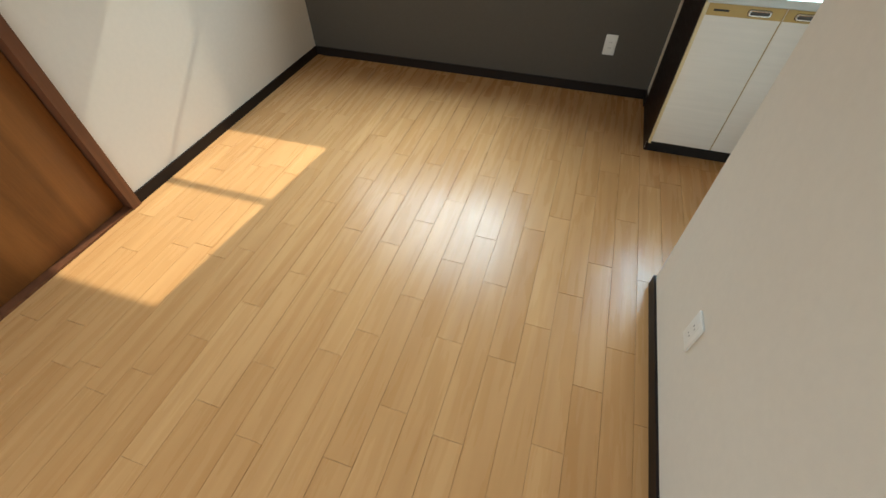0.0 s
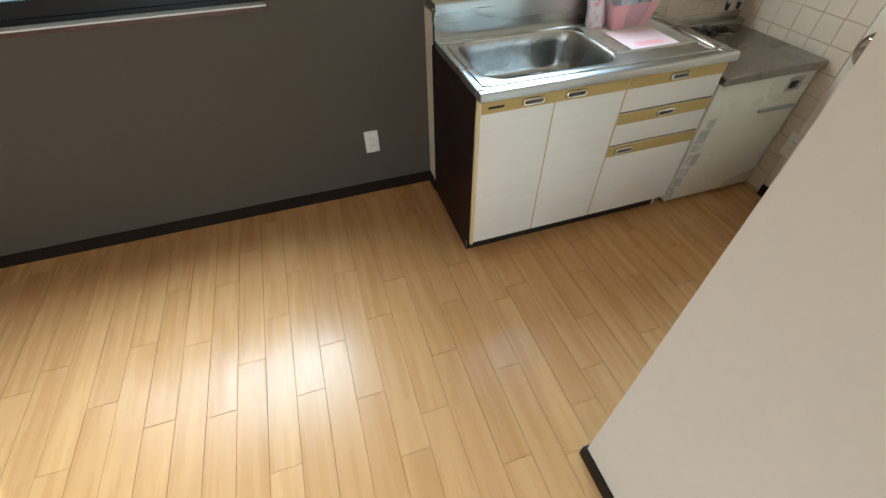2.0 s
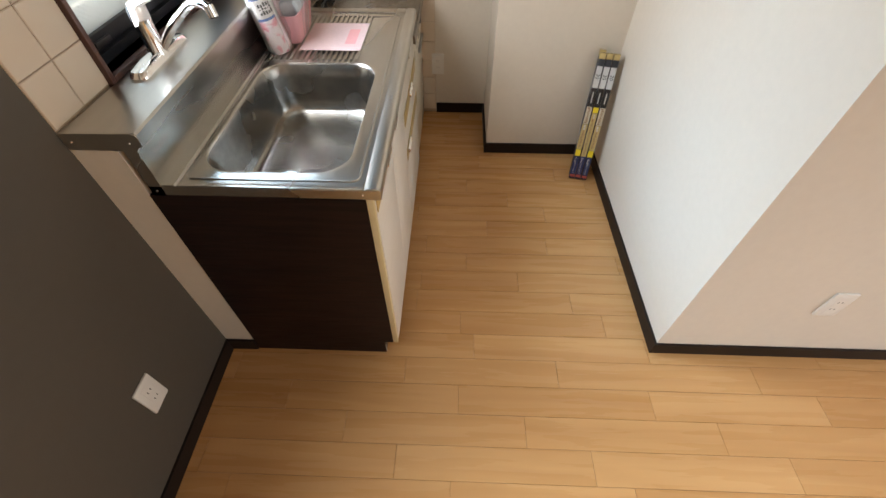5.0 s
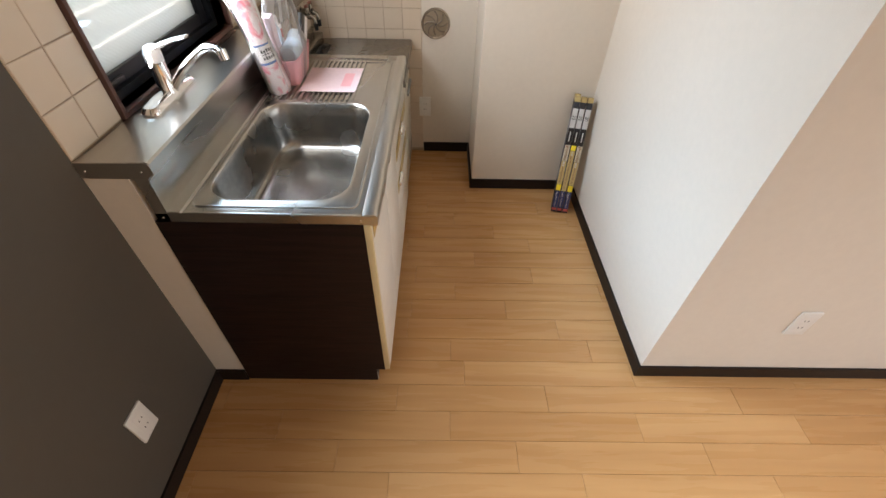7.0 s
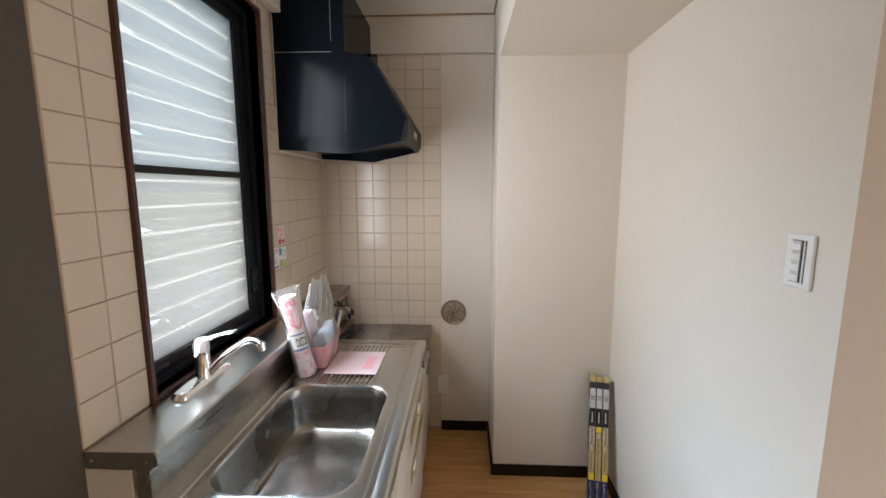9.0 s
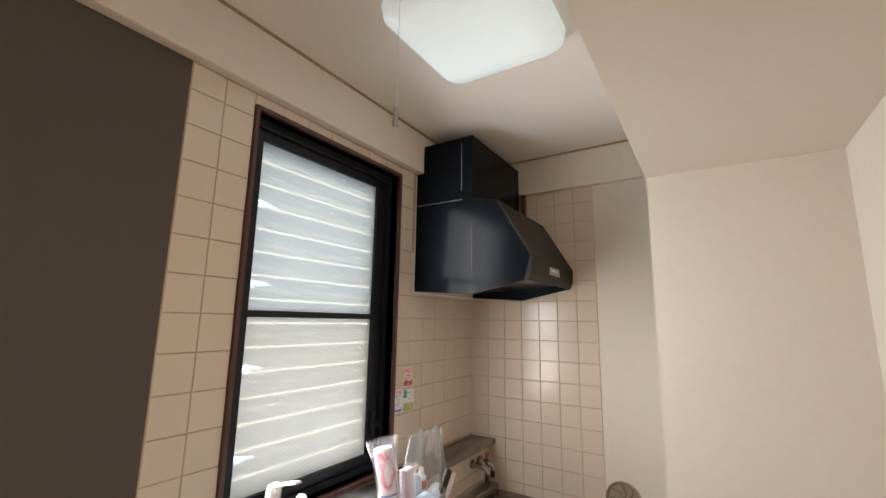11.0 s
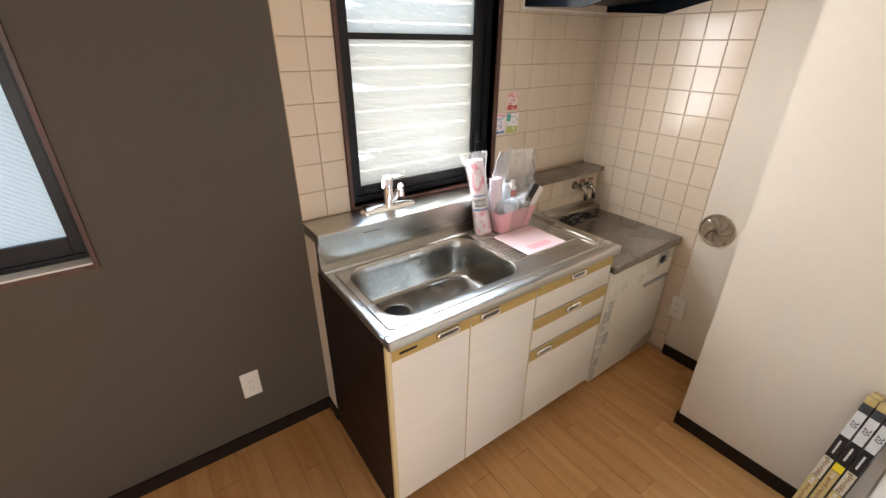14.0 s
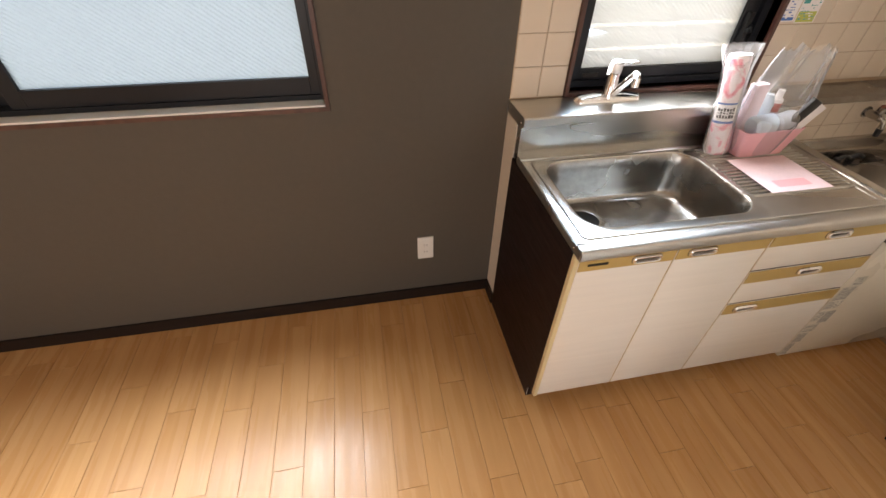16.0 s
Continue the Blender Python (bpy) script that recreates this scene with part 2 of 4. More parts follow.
GLASS_A = frosted("wired_glass", (0.45, 0.57, 0.66), 0.35, 0.30, 26, 0.9, 0.7)
GLASS_B = frosted("patterned_glass", (0.96, 0.99, 1.0), 0.50, 0.16, 30, 0.9, 0.16)
LOUVER = material("white_louver", (0.80, 0.80, 0.78), 0.4, vary=0.02)
BEIGE = material("beige_outer_wall", (0.62, 0.53, 0.38), 0.8, vary=0.08)
RUBBER = material("black_rubber", (0.012, 0.012, 0.012), 0.6)
STONE = material("grey_concrete", (0.32, 0.31, 0.29), 0.9, vary=0.15, scale=1)


def flower_print(name):
    """Pale wrapping with pink and red blossoms."""
    m = material(name, (0.84, 0.70, 0.71), 0.3, vary=0.03)
    n, l = m.node_tree.nodes, m.node_tree.links
    b = n["Principled BSDF"]
    v, r, tc = n.new("ShaderNodeTexNoise"), n.new("ShaderNodeValToRGB"), n.new("ShaderNodeTexCoord")
    v.inputs["Scale"].default_value, v.inputs["Detail"].default_value, v.inputs["Distortion"].default_value = 22, 3, 0.8
    e = r.color_ramp.elements
    e[0].position, e[0].color, e[1].position, e[1].color = 0.50, (0.85, 0.74, 0.75, 1), 0.56, (0.86, 0.42, 0.47, 1)
    k = e.new(0.66)
    k.color = (0.76, 0.18, 0.24, 1)
    l.new(tc.outputs["Object"], v.inputs[0]), l.new(v.outputs[0], r.inputs[0]), l.new(r.outputs[0], b.inputs["Base Color"])
    return m


FLOWER = flower_print("flower_wrapping")


def clear(name, color, rough, alpha, ior=1.45, haze=0.0):
    """Thin clear film."""
    m = bpy.data.materials.new(name)
    m.use_nodes = True
    n, l = m.node_tree.nodes, m.node_tree.links
    g, t, mx, fr = (n.new("ShaderNode" + k) for k in ("BsdfGlossy", "BsdfTransparent", "MixShader", "Fresnel"))
    g.inputs["Roughness"].default_value = rough
    t.inputs[0].default_value = (*color, 1)
    fr.inputs[0].default_value = ior
    di, md = n.new("ShaderNodeBsdfDiffuse"), n.new("ShaderNodeMixShader")
    di.inputs[0].default_value, md.inputs[0].default_value = (0.85, 0.85, 0.85, 1), haze
    l.new(t.outputs[0], md.inputs[1]), l.new(di.outputs[0], md.inputs[2])
    ad = n.new("ShaderNodeMath")
    ad.operation, ad.inputs[1].default_value = "ADD", alpha
    l.new(fr.outputs[0], ad.inputs[0]), l.new(ad.outputs[0], mx.inputs[0])
    l.new(md.outputs[0], mx.inputs[1]), l.new(g.outputs[0], mx.inputs[2])
    l.new(mx.outputs[0], n["Material Output"].inputs[0])
    return m


FILM = clear("clear_bag_film", (0.98, 0.98, 0.98), 0.28, 0.03, 1.22, 0.15)
CLEARGLASS = clear("clear_window_glass", (0.97, 0.98, 0.98), 0.0, 0.0)


# ---- mesh helpers ----
def box(bm, x0, x1, y0, y1, z0, z1, bevel=0.0, segments=2):
    """Adds a box between two corners to bm, its edges rounded if bevel is given."""
    made = bmesh.new()
    bmesh.ops.create_cube(made, size=1, matrix=Matrix.Translation(((x0 + x1) / 2, (y0 + y1) / 2, (z0 + z1) / 2))
                          @ Matrix.Diagonal((abs(x1 - x0), abs(y1 - y0), abs(z1 - z0), 1)))
    if bevel:
        bmesh.ops.bevel(made, geom=made.edges[:], offset=bevel, segments=segments, profile=0.5, affect="EDGES")
    join(bm, made)


def join(bm, made, m=None):
    """Adds the mesh made to bm, at the pose m, and frees it."""
    if m is not None:
        bmesh.ops.transform(made, matrix=m, verts=made.verts[:])
    tmp = bpy.data.meshes.new("tmp")
    made.to_mesh(tmp)
    made.free()
    bm.from_mesh(tmp)
    bpy.data.meshes.remove(tmp)


def part(name, bm, mat, parent=None, label="", kind="", smooth=False, category=""):
    """Links bm as one mesh object, under parent if given, in world coordinates at creation."""
    bmesh.ops.recalc_face_normals(bm, faces=bm.faces[:])
    me = bpy.data.meshes.new(name)
    bm.to_mesh(me)
    bm.free()
    me.materials.append(mat)
    if smooth:
        for p in me.polygons:
            p.use_smooth = True
        me.set_sharp_from_angle(angle=radians(38))
    ob = new(name, me)
    if parent is not None:
        ob.parent = parent
    return tagged(ob, label, category, "", kind)


def boxpart(name, dims, mat, parent=None, bevel=0.0, label="", kind="", category=""):
    bm = bmesh.new()
    box(bm, *dims, bevel=bevel)
    return part(name, bm, mat, parent, label, kind, bevel > 0, category)


def thing(name, label, category, group="", at=(0, 0, 0)):
    ob = new(name)
    ob.location = at
    ob.empty_display_size = 0.05
    return tagged(ob, label, category, group)


def cyl(bm, p, q, r, r2=None, n=24):
    """Adds a capped cone between the points p and q."""
    p, q = Vector(p), Vector(q)
    made = bmesh.new()
    bmesh.ops.create_cone(made, cap_ends=True, segments=n, radius1=r, radius2=r if r2 is None else r2, depth=(q - p).length)
    m = Matrix.Translation((p + q) / 2) @ (q - p).to_track_quat("Z", "Y").to_matrix().to_4x4()
    join(bm, made, m)


def tube(bm, points, r, n=16):
    """Adds a round pipe along the points, its ends closed. r: one radius or one for each point."""
    pts = [Vector(p) for p in points]
    rs = r if isinstance(r, (list, tuple)) else [r] * len(pts)
    rings = []
    side = None
    for i, p in enumerate(pts):
        way = (pts[min(i + 1, len(pts) - 1)] - pts[max(i - 1, 0)]).normalized()
        if side is None:
            side = way.orthogonal().normalized()
        side = (side - way * side.dot(way)).normalized()
        up = way.cross(side)
        rings.append([bm.verts.new(p + (side * math.cos(2 * math.pi * k / n) + up * math.sin(2 * math.pi * k / n)) * rs[i]) for k in range(n)])
    for a, b in zip(rings, rings[1:]):
        for k in range(n):
            bm.faces.new((a[k], a[(k + 1) % n], b[(k + 1) % n], b[k]))
    bm.faces.new(rings[0]), bm.faces.new(rings[-1])


def arc(points, steps=8):
    """A smooth line through the points (Catmull-Rom)."""
    pts = [Vector(p) for p in points]
    pts = [pts[0] * 2 - pts[1]] + pts + [pts[-1] * 2 - pts[-2]]
    out = []
    for i in range(1, len(pts) - 2):
        a, b, c, d = pts[i - 1:i + 3]
        for k in range(steps):
            t = k / steps
            out.append(0.5 * ((2 * b) + (c - a) * t + (2 * a - 5 * b + 4 * c - d) * t * t + (3 * b - a - 3 * c + d) * t ** 3))
    out.append(pts[-2])
    return out


def rounded(x0, x1, y0, y1, r, n=8):
    """Corner points of a rounded rectangle, counter-clockwise."""
    out = []
    for cx, cy, a0 in ((x1 - r, y1 - r, 0), (x0 + r, y1 - r, 90), (x0 + r, y0 + r, 180), (x1 - r, y0 + r, 270)):
        for k in range(n + 1):
            a = radians(a0 + 90 * k / n)
            out.append((cx + r * math.cos(a), cy + r * math.sin(a)))
    return out


def loft(bm, loops, cap_first=False, cap_last=False):
    """Joins loops of points, of equal count, with quads."""
    rings = [[bm.verts.new(p) for p in loop] for loop in loops]
    n = len(rings[0])
    for a, b in zip(rings, rings[1:]):
        for k in range(n):
            bm.faces.new((a[k], a[(k + 1) % n], b[(k + 1) % n], b[k]))
    if cap_first:
        bm.faces.new(rings[0])
    if cap_last:
        bm.faces.new(rings[-1])
    return rings


def prism(bm, profile, x0, x1):
    """Adds the solid with the profile of (y, z) points between x0 and x1."""
    a = [bm.verts.new((x0, y, z)) for y, z in profile]
    b = [bm.verts.new((x1, y, z)) for y, z in profile]
    n = len(a)
    for k in range(n):
        bm.faces.new((a[k], a[(k + 1) % n], b[(k + 1) % n], b[k]))
    bm.faces.new(a), bm.faces.new(b)


def words(name, body, size, m, mat, parent, depth=0.0004):
    """Printed characters, as a mesh, lying in the plane of the pose m."""
    cu = bpy.data.curves.new(name, "FONT")
    cu.body, cu.size, cu.extrude, cu.align_x, cu.align_y = body, size, depth, "CENTER", "CENTER"
    tmp = bpy.data.objects.new("tmp", cu)
    scene.collection.objects.link(tmp)
    me = bpy.data.meshes.new_from_object(tmp.evaluated_get(bpy.context.evaluated_depsgraph_get()))
    bpy.data.objects.remove(tmp)
    me.transform(m)
    me.materials.clear()
    me.materials.append(mat)
    ob = new(name, me)
    ob.parent = parent
    return ob


# ---- the plan ----
LEFT, FAR, RIGHT, SOUTH = -2.45, 1.68, 0.035, -4.2
PART_Y, COL_X, COL_Y = -1.603, 1.263, -1.012
CEIL, BEAM_Z, BEAM_D, BEAM_E = 2.493, 2.291, 0.044, 1.650
APRON_Y, APRON_TOP = -0.105, 0.922
WIN_A = (-2.38, -0.628, 0.968, 2.24)   # the large window's opening
WIN_B = (0.212, 0.938, 0.970, 2.238)   # the small window's opening


def structure(name, boxes, mat, label="", bevel=0.0):
    bm = bmesh.new()
    for b in boxes:
        box(bm, *b, bevel=bevel)
    return part(name, bm, mat, None, label, "structure")


def wall_with_hole(name, x0, x1, y0, y1, z1, hole, mat, label):
    a, b, c, d = hole
    return structure(name, [(x0, a, y0, y1, 0, z1), (b, x1, y0, y1, 0, z1), (a, b, y0, y1, 0, c), (a, b, y0, y1, d, z1)], mat, label)


floor = structure("floor", [(LEFT - 0.8, FAR + 0.15, SOUTH, 0.15, -0.12, -0.0035)], PLANKJOINT, "orange-tan oak-look plank floor")
ceiling = structure("ceiling", [(LEFT - 0.15, FAR + 0.15, SOUTH - 0.15, 0.15, CEIL, CEIL + 0.12)], CEILING, "pale papered ceiling")
wall_north = wall_with_hole("wall_north", LEFT - 0.15, 0.0, 0, 0.15, CEIL, WIN_A, ACCENT, "charcoal papered accent wall")
wall_north_b = wall_with_hole("wall_kitchen", 0.0, FAR + 0.15, 0, 0.15, CEIL, WIN_B, GROUT, "kitchen wall faced with cream tiles")
wall_far = structure("wall_east", [(FAR, FAR + 0.15, -1.75, 0, 0, CEIL)], WALLPAPER, "cream papered kitchen end wall")
column = structure("wall_column", [(COL_X, FAR, PART_Y, COL_Y, 0, CEIL)], WALLPAPER, "cream papered boxed-out column")
partition = structure("wall_partition", [(RIGHT, FAR, PART_Y - 0.12, PART_Y, 0, CEIL), (RIGHT, RIGHT + 0.12, SOUTH, PART_Y - 0.12, 0, CEIL)], WALLPAPER,
                      "cream papered partition wall with an outside corner")
soffit = structure("beam_south", [(LEFT, COL_X, PART_Y, COL_Y + 0.002, 2.153, CEIL)], WALLPAPER, "cream papered ceiling beam")
beam_n = structure("beam_north", [(LEFT, FAR, -BEAM_D, 0, BEAM_Z, CEIL)], WALLPAPER, "cream papered ceiling beam above the window", 0.006)
beam_e = structure("beam_east", [(BEAM_E, FAR, COL_Y + 0.002, -BEAM_D, BEAM_Z, CEIL)], WALLPAPER, "cream papered ceiling beam over the kitchen end")
trim_ceiling = structure("trim_ceiling", [(LEFT, BEAM_E, -BEAM_D - 0.008, -BEAM_D, CEIL - 0.007, CEIL), (BEAM_E - 0.008, BEAM_E, COL_Y + 0.012, -BEAM_D - 0.008, CEIL - 0.007, CEIL),
                                     (LEFT, BEAM_E, COL_Y + 0.002, COL_Y + 0.010, CEIL - 0.007, CEIL)], TRIMBROWN, "thin tan ceiling edge trim")
wall_west = structure("wall_west", [(LEFT - 0.15, LEFT, -1.83, 0, 0, CEIL), (LEFT - 0.15, LEFT, -3.8, -1.83, 2.0, CEIL), (LEFT - 0.15, LEFT, SOUTH, -3.8, 0, CEIL),
                                 (LEFT - 0.8, LEFT - 0.15, -3.9, -3.8, 0, CEIL), (LEFT - 0.8, LEFT - 0.7, -3.8, -1.8, 0, CEIL)], WALLPAPER, "cream papered wall beside a wooden sliding door")
wall_south = structure("wall_south", [(LEFT - 0.15, -2.25, SOUTH - 0.15, SOUTH, 0, CEIL), (-0.75, RIGHT + 0.12, SOUTH - 0.15, SOUTH, 0, CEIL), (-2.25, -0.75, SOUTH - 0.15, SOUTH, 2.1, CEIL)],
                       WALLPAPER, "unseen cream papered wall with an assumed balcony opening")
apron = structure("wall_apron", [(0.0, FAR, APRON_Y, 0, 0, APRON_TOP)], WALLPAPER, "white boxed-out apron under the sink ledge")

baseboard_h, bt = 0.062, 0.009
structure("baseboard", [(LEFT + bt, 0.0, -bt, 0, 0, baseboard_h), (LEFT, LEFT + bt, -1.83, 0, 0, baseboard_h),
                        (-bt, 0.0, APRON_Y, -bt, 0, baseboard_h),
                        (FAR - bt, FAR, COL_Y, -0.713, 0, baseboard_h), (COL_X, FAR - bt, COL_Y, COL_Y + bt, 0, baseboard_h),
                        (COL_X - bt, COL_X, PART_Y, COL_Y + bt, 0, baseboard_h), (RIGHT - bt, COL_X - bt, PART_Y, PART_Y + bt, 0, baseboard_h),
                        (RIGHT - bt, RIGHT, SOUTH, PART_Y, 0, baseboard_h)], BASE, "dark brown vinyl baseboard")

# ---- sliding door in the west wall ----
structure("door_frame", [(LEFT - 0.10, LEFT + 0.016, -1.88, -1.83, 0, 2.0), (LEFT - 0.10, LEFT + 0.016, -3.80, -1.88, 1.96, 2.0)], JAMBWOOD, "brown wooden door frame")
structure("door_sill", [(LEFT - 0.10, LEFT + 0.010, -3.80, -1.88, -0.01, 0.012)], JAMBWOOD, "brown wooden sliding door track")
sliding = thing("sliding_door", "closed brown veneer sliding door in a wooden frame", "door")
boxpart("panel", (LEFT - 0.065, LEFT - 0.035, -2.80, -1.885, 0.014, 1.955), DOORWOOD, sliding, 0.002)
boxpart("panel", (LEFT - 0.098, LEFT - 0.068, -3.80, -2.76, 0.014, 1.955), DOORWOOD, sliding, 0.002)

# ---- windows ----
def casing(name, x0, x1, z0, z1, front, t=0.014):
    """A wooden casing round an opening, with a sill."""
    bm = bmesh.new()
    for b in ((x0 - t, x0, z0 - t, z1 + t), (x1, x1 + t, z0 - t, z1 + t), (x0, x1, z1, z1 + t), (x0, x1, z0 - t, z0)):
        box(bm, b[0], b[1], front, 0.148, b[2], b[3], bevel=0.0015)
    return part(name, bm, FRAMEWOOD, None, "thin brown wooden window casing", "structure")


def sash(parent, x0, x1, z0, z1, y, side_l, side_r, top, bottom, bar, glass, flip=False):
    bm = bmesh.new()
    d = 0.028
    box(bm, x0, x0 + side_l, y, y + d, z0, z1, 0.002)
    box(bm, x1 - side_r, x1, y, y + d, z0, z1, 0.002)
    box(bm, x0 + side_l, x1 - side_r, y, y + d, z0, z0 + bottom, 0.002)
    box(bm, x0 + side_l, x1 - side_r, y, y + d, z1 - top, z1, 0.002)
    part("sash_frame", bm, ALU, parent, "black aluminium sash frame")
    boxpart("glazing_bar", (x0 + side_l, x1 - side_r, y + 0.002, y + d - 0.002, bar - 0.011, bar + 0.011), ALU, parent)
    for a, b in ((z0 + bottom, bar - 0.011), (bar + 0.011, z1 - top)):
        pane = boxpart("pane", (x0 + side_l, x1 - side_r, y + 0.012, y + 0.016, a, b), glass, parent)
        if glass is CLEARGLASS:
            pane.visible_shadow = False


casing("window_1_casing", WIN_A[0], WIN_A[1], WIN_A[2], WIN_A[3], -0.008)
win_a = thing("window_1", "large black aluminium sliding window with wired frosted glass", "window")
tagged(win_a, kind="structure")
bm = bmesh.new()
for b in ((WIN_A[0], WIN_A[0] + 0.02, WIN_A[2], WIN_A[3]), (WIN_A[1] - 0.012, WIN_A[1], WIN_A[2], WIN_A[3]),
          (WIN_A[0] + 0.02, WIN_A[1] - 0.012, WIN_A[2], WIN_A[2] + 0.022), (WIN_A[0] + 0.02, WIN_A[1] - 0.012, WIN_A[3] - 0.02, WIN_A[3])):
    box(bm, b[0], b[1], 0.045, 0.125, b[2], b[3])
part("window_frame", bm, ALU, win_a)
boxpart("window_sill", (WIN_A[0], WIN_A[1], -0.004, 0.045, WIN_A[2], WIN_A[2] + 0.006), WHITE, win_a, label="pale window sill board")
sash(win_a, -1.535, -0.640, 0.990, 2.218, 0.050, 0.045, 0.029, 0.04, 0.055, 1.587, GLASS_A)
sash(win_a, -2.358, -1.531, 0.990, 2.218, 0.088, 0.040, 0.078, 0.03, 0.100, 1.560, CLEARGLASS)

casing("window_2_casing", WIN_B[0], WIN_B[1], WIN_B[2], WIN_B[3], -0.016)
win_b = thing("window_2", "tall narrow black aluminium window with patterned glass above the sink", "window")
tagged(win_b, kind="structure")
bm = bmesh.new()
for b in ((WIN_B[0], WIN_B[0] + 0.03, WIN_B[2], WIN_B[3]), (WIN_B[1] - 0.03, WIN_B[1], WIN_B[2], WIN_B[3]),
          (WIN_B[0] + 0.03, WIN_B[1] - 0.03, WIN_B[2], WIN_B[2] + 0.022), (WIN_B[0] + 0.03, WIN_B[1] - 0.03, WIN_B[3] - 0.03, WIN_B[3])):
    box(bm, b[0], b[1], 0.035, 0.125, b[2], b[3])
part("window_frame", bm, ALU, win_b)
sash(win_b, 0.242, 0.908, 0.992, 2.208, 0.052, 0.034, 0.050, 0.036, 0.036, 1.587, GLASS_B)
bm = bmesh.new()
box(bm, 0.866, 0.884, 0.030, 0.052, 1.10, 1.20, 0.003)
cyl(bm, (0.875, 0.036, 1.145), (0.875, 0.012, 1.145), 0.008)
tube(bm, arc([(0.875, 0.014, 1.145), (0.868, 0.010, 1.16), (0.858, 0.008, 1.165)]), 0.0045)
part("window_latch", bm, ALU, win_b, "black window latch with a small lever", smooth=True)

boxpart("rail_latch", (0.285, 0.345, 0.044, 0.052, 1.000, 1.014), PULLDARK, win_b, 0.0015, label="small dark latch on the lower rail")

# ---- outside ----
structure("ground", [(-240, 240, -240, 240, -3.2, -3.0)], STONE, "grey ground outside")
louver = thing("louver_screen", "white slatted louver screen outside the kitchen window", "louver screen")
for k in range(16):
    z = 0.985 + k * 0.078
    bm = bmesh.new()
    prism(bm, [(0.106, z - 0.010), (0.110, z - 0.012), (0.130, z + 0.075), (0.126, z + 0.076)], 0.227, 0.93)
    part("slat", bm, LOUVER, louver)
boxpart("outer_jamb", (0.856, 0.940, 0.096, 0.1035, 0.970, 2.23), BEIGE, louver, label="beige outer jamb")

# ---- sink cabinet ----
CX0, CX1, CF = -0.003, 1.076, -0.650
cab = thing("sink_cabinet", "old white sink cabinet with mustard bands and dark wood end panel", "kitchen cabinet", at=(0, 0, 0))
bm = bmesh.new()
prism(bm, [(-0.108, 0.0), (-0.108, 0.785), (-0.630, 0.785), (-0.630, 0.078), (-0.597, 0.078), (-0.597, 0.0)], CX0, CX0 + 0.016)
part("end_panel", bm, DARKWOOD, cab, "dark wood-grain end panel")
bm = bmesh.new()
prism(bm, [(-0.108, 0.0), (-0.108, 0.785), (-0.630, 0.785), (-0.630, 0.078), (-0.597, 0.078), (-0.597, 0.0)], CX1 - 0.016, CX1)
part("end_panel", bm, DOORWHITE, cab)
boxpart("toe_kick", (CX0 + 0.016, CX1 - 0.016, -0.597, -0.585, 0.0, 0.079), BLACK, cab, label="black recessed toe kick")
boxpart("carcass", (CX0 + 0.016, CX1 - 0.016, -0.585, -0.629, 0.080, 0.782), BAND, cab)
boxpart("edge_strip", (CX0, CX0 + 0.014, -0.6475, -0.630, 0.078, 0.784), EDGE, cab, 0.001, "cream edging strip")


def handle(parent, x, z, y):
    """A chrome pull: a rounded six-sided ring with a hollow; dark seat and hollow colours stand for shade."""
    def oval(w, h, d):
        return [(a, y - d, b) for a, b in rounded(x - w, x + w, z - h, z + h, h * 0.8, 3)]
    bm = bmesh.new()
    loft(bm, [oval(0.0455, 0.0142, 0.0), oval(0.0452, 0.0139, 0.0010)], False, True)
    seat = part("handle", bm, PULLDARK, parent, "chrome oval pull on a seat darkened as its shadow")
    bm = bmesh.new()
    loft(bm, [oval(0.0440, 0.0127, 0.0010), oval(0.0430, 0.0117, 0.0060), oval(0.0405, 0.0098, 0.0078), oval(0.0365, 0.0070, 0.0070), oval(0.0350, 0.0060, 0.0012)])
    part("ring", bm, PULL, seat, "bright chrome ring", smooth=True)
    bm = bmesh.new()
    loft(bm, [oval(0.0350, 0.0060, 0.0014), oval(0.0250, 0.0030, 0.0026)], False, True)
    return part("hollow", bm, HOLLOWSHADE, seat, "metal hollow with its shade put in as dark grey", smooth=True)


def front(x0, x1, z0, z1, hx, name):
    d = boxpart(name, (x0, x1, CF, -0.631, z0, z1), DOORWHITE, cab, 0.0012, "white grained laminate " + name + " with a mustard band")
    top = 0.048 if z1 > 0.7 else 0.050
    boxpart("band", (x0 + 0.001, x1 - 0.001, CF - 0.0025, CF - 0.0002, z1 - top, z1 - 0.001), BAND, d, label="mustard yellow band")
    handle(d, hx, z1 - 0.026, CF - 0.0025)
    return d


d1 = front(0.010, 0.3015, 0.092, 0.780, 0.212, "door")
boxpart("badge", (0.036, 0.096, CF - 0.0042, CF - 0.0026, 0.750, 0.758), BLACK, d1, label="small dark badge")
front(0.3065, 0.610, 0.092, 0.780, 0.386, "door")
front(0.6155, 1.070, 0.634, 0.780, 0.846, "drawer")
front(0.6155, 1.070, 0.480, 0.628, 0.846, "drawer")
front(0.6155, 1.070, 0.092, 0.474, 0.695, "drawer")

for x, z0, z1 in ((0.3025, 0.092, 0.780), (0.6112, 0.092, 0.780)):
    boxpart("edge_band", (x, x + 0.0032, -0.6485, -0.631, z0, z1), BAND, cab, label="mustard edging in the joint between fronts")
for z in (0.6285, 0.4745):
    boxpart("edge_band", (0.6155, 1.070, -0.6485, -0.631, z, z + 0.005), PULLDARK, cab, label="dark joint between drawers")
boxpart("scuff", (CX0 - 0.0006, CX0, -0.6015, -0.5990, 0.012, 0.060), WHITE, cab, label="thin white scuff on the end panel")

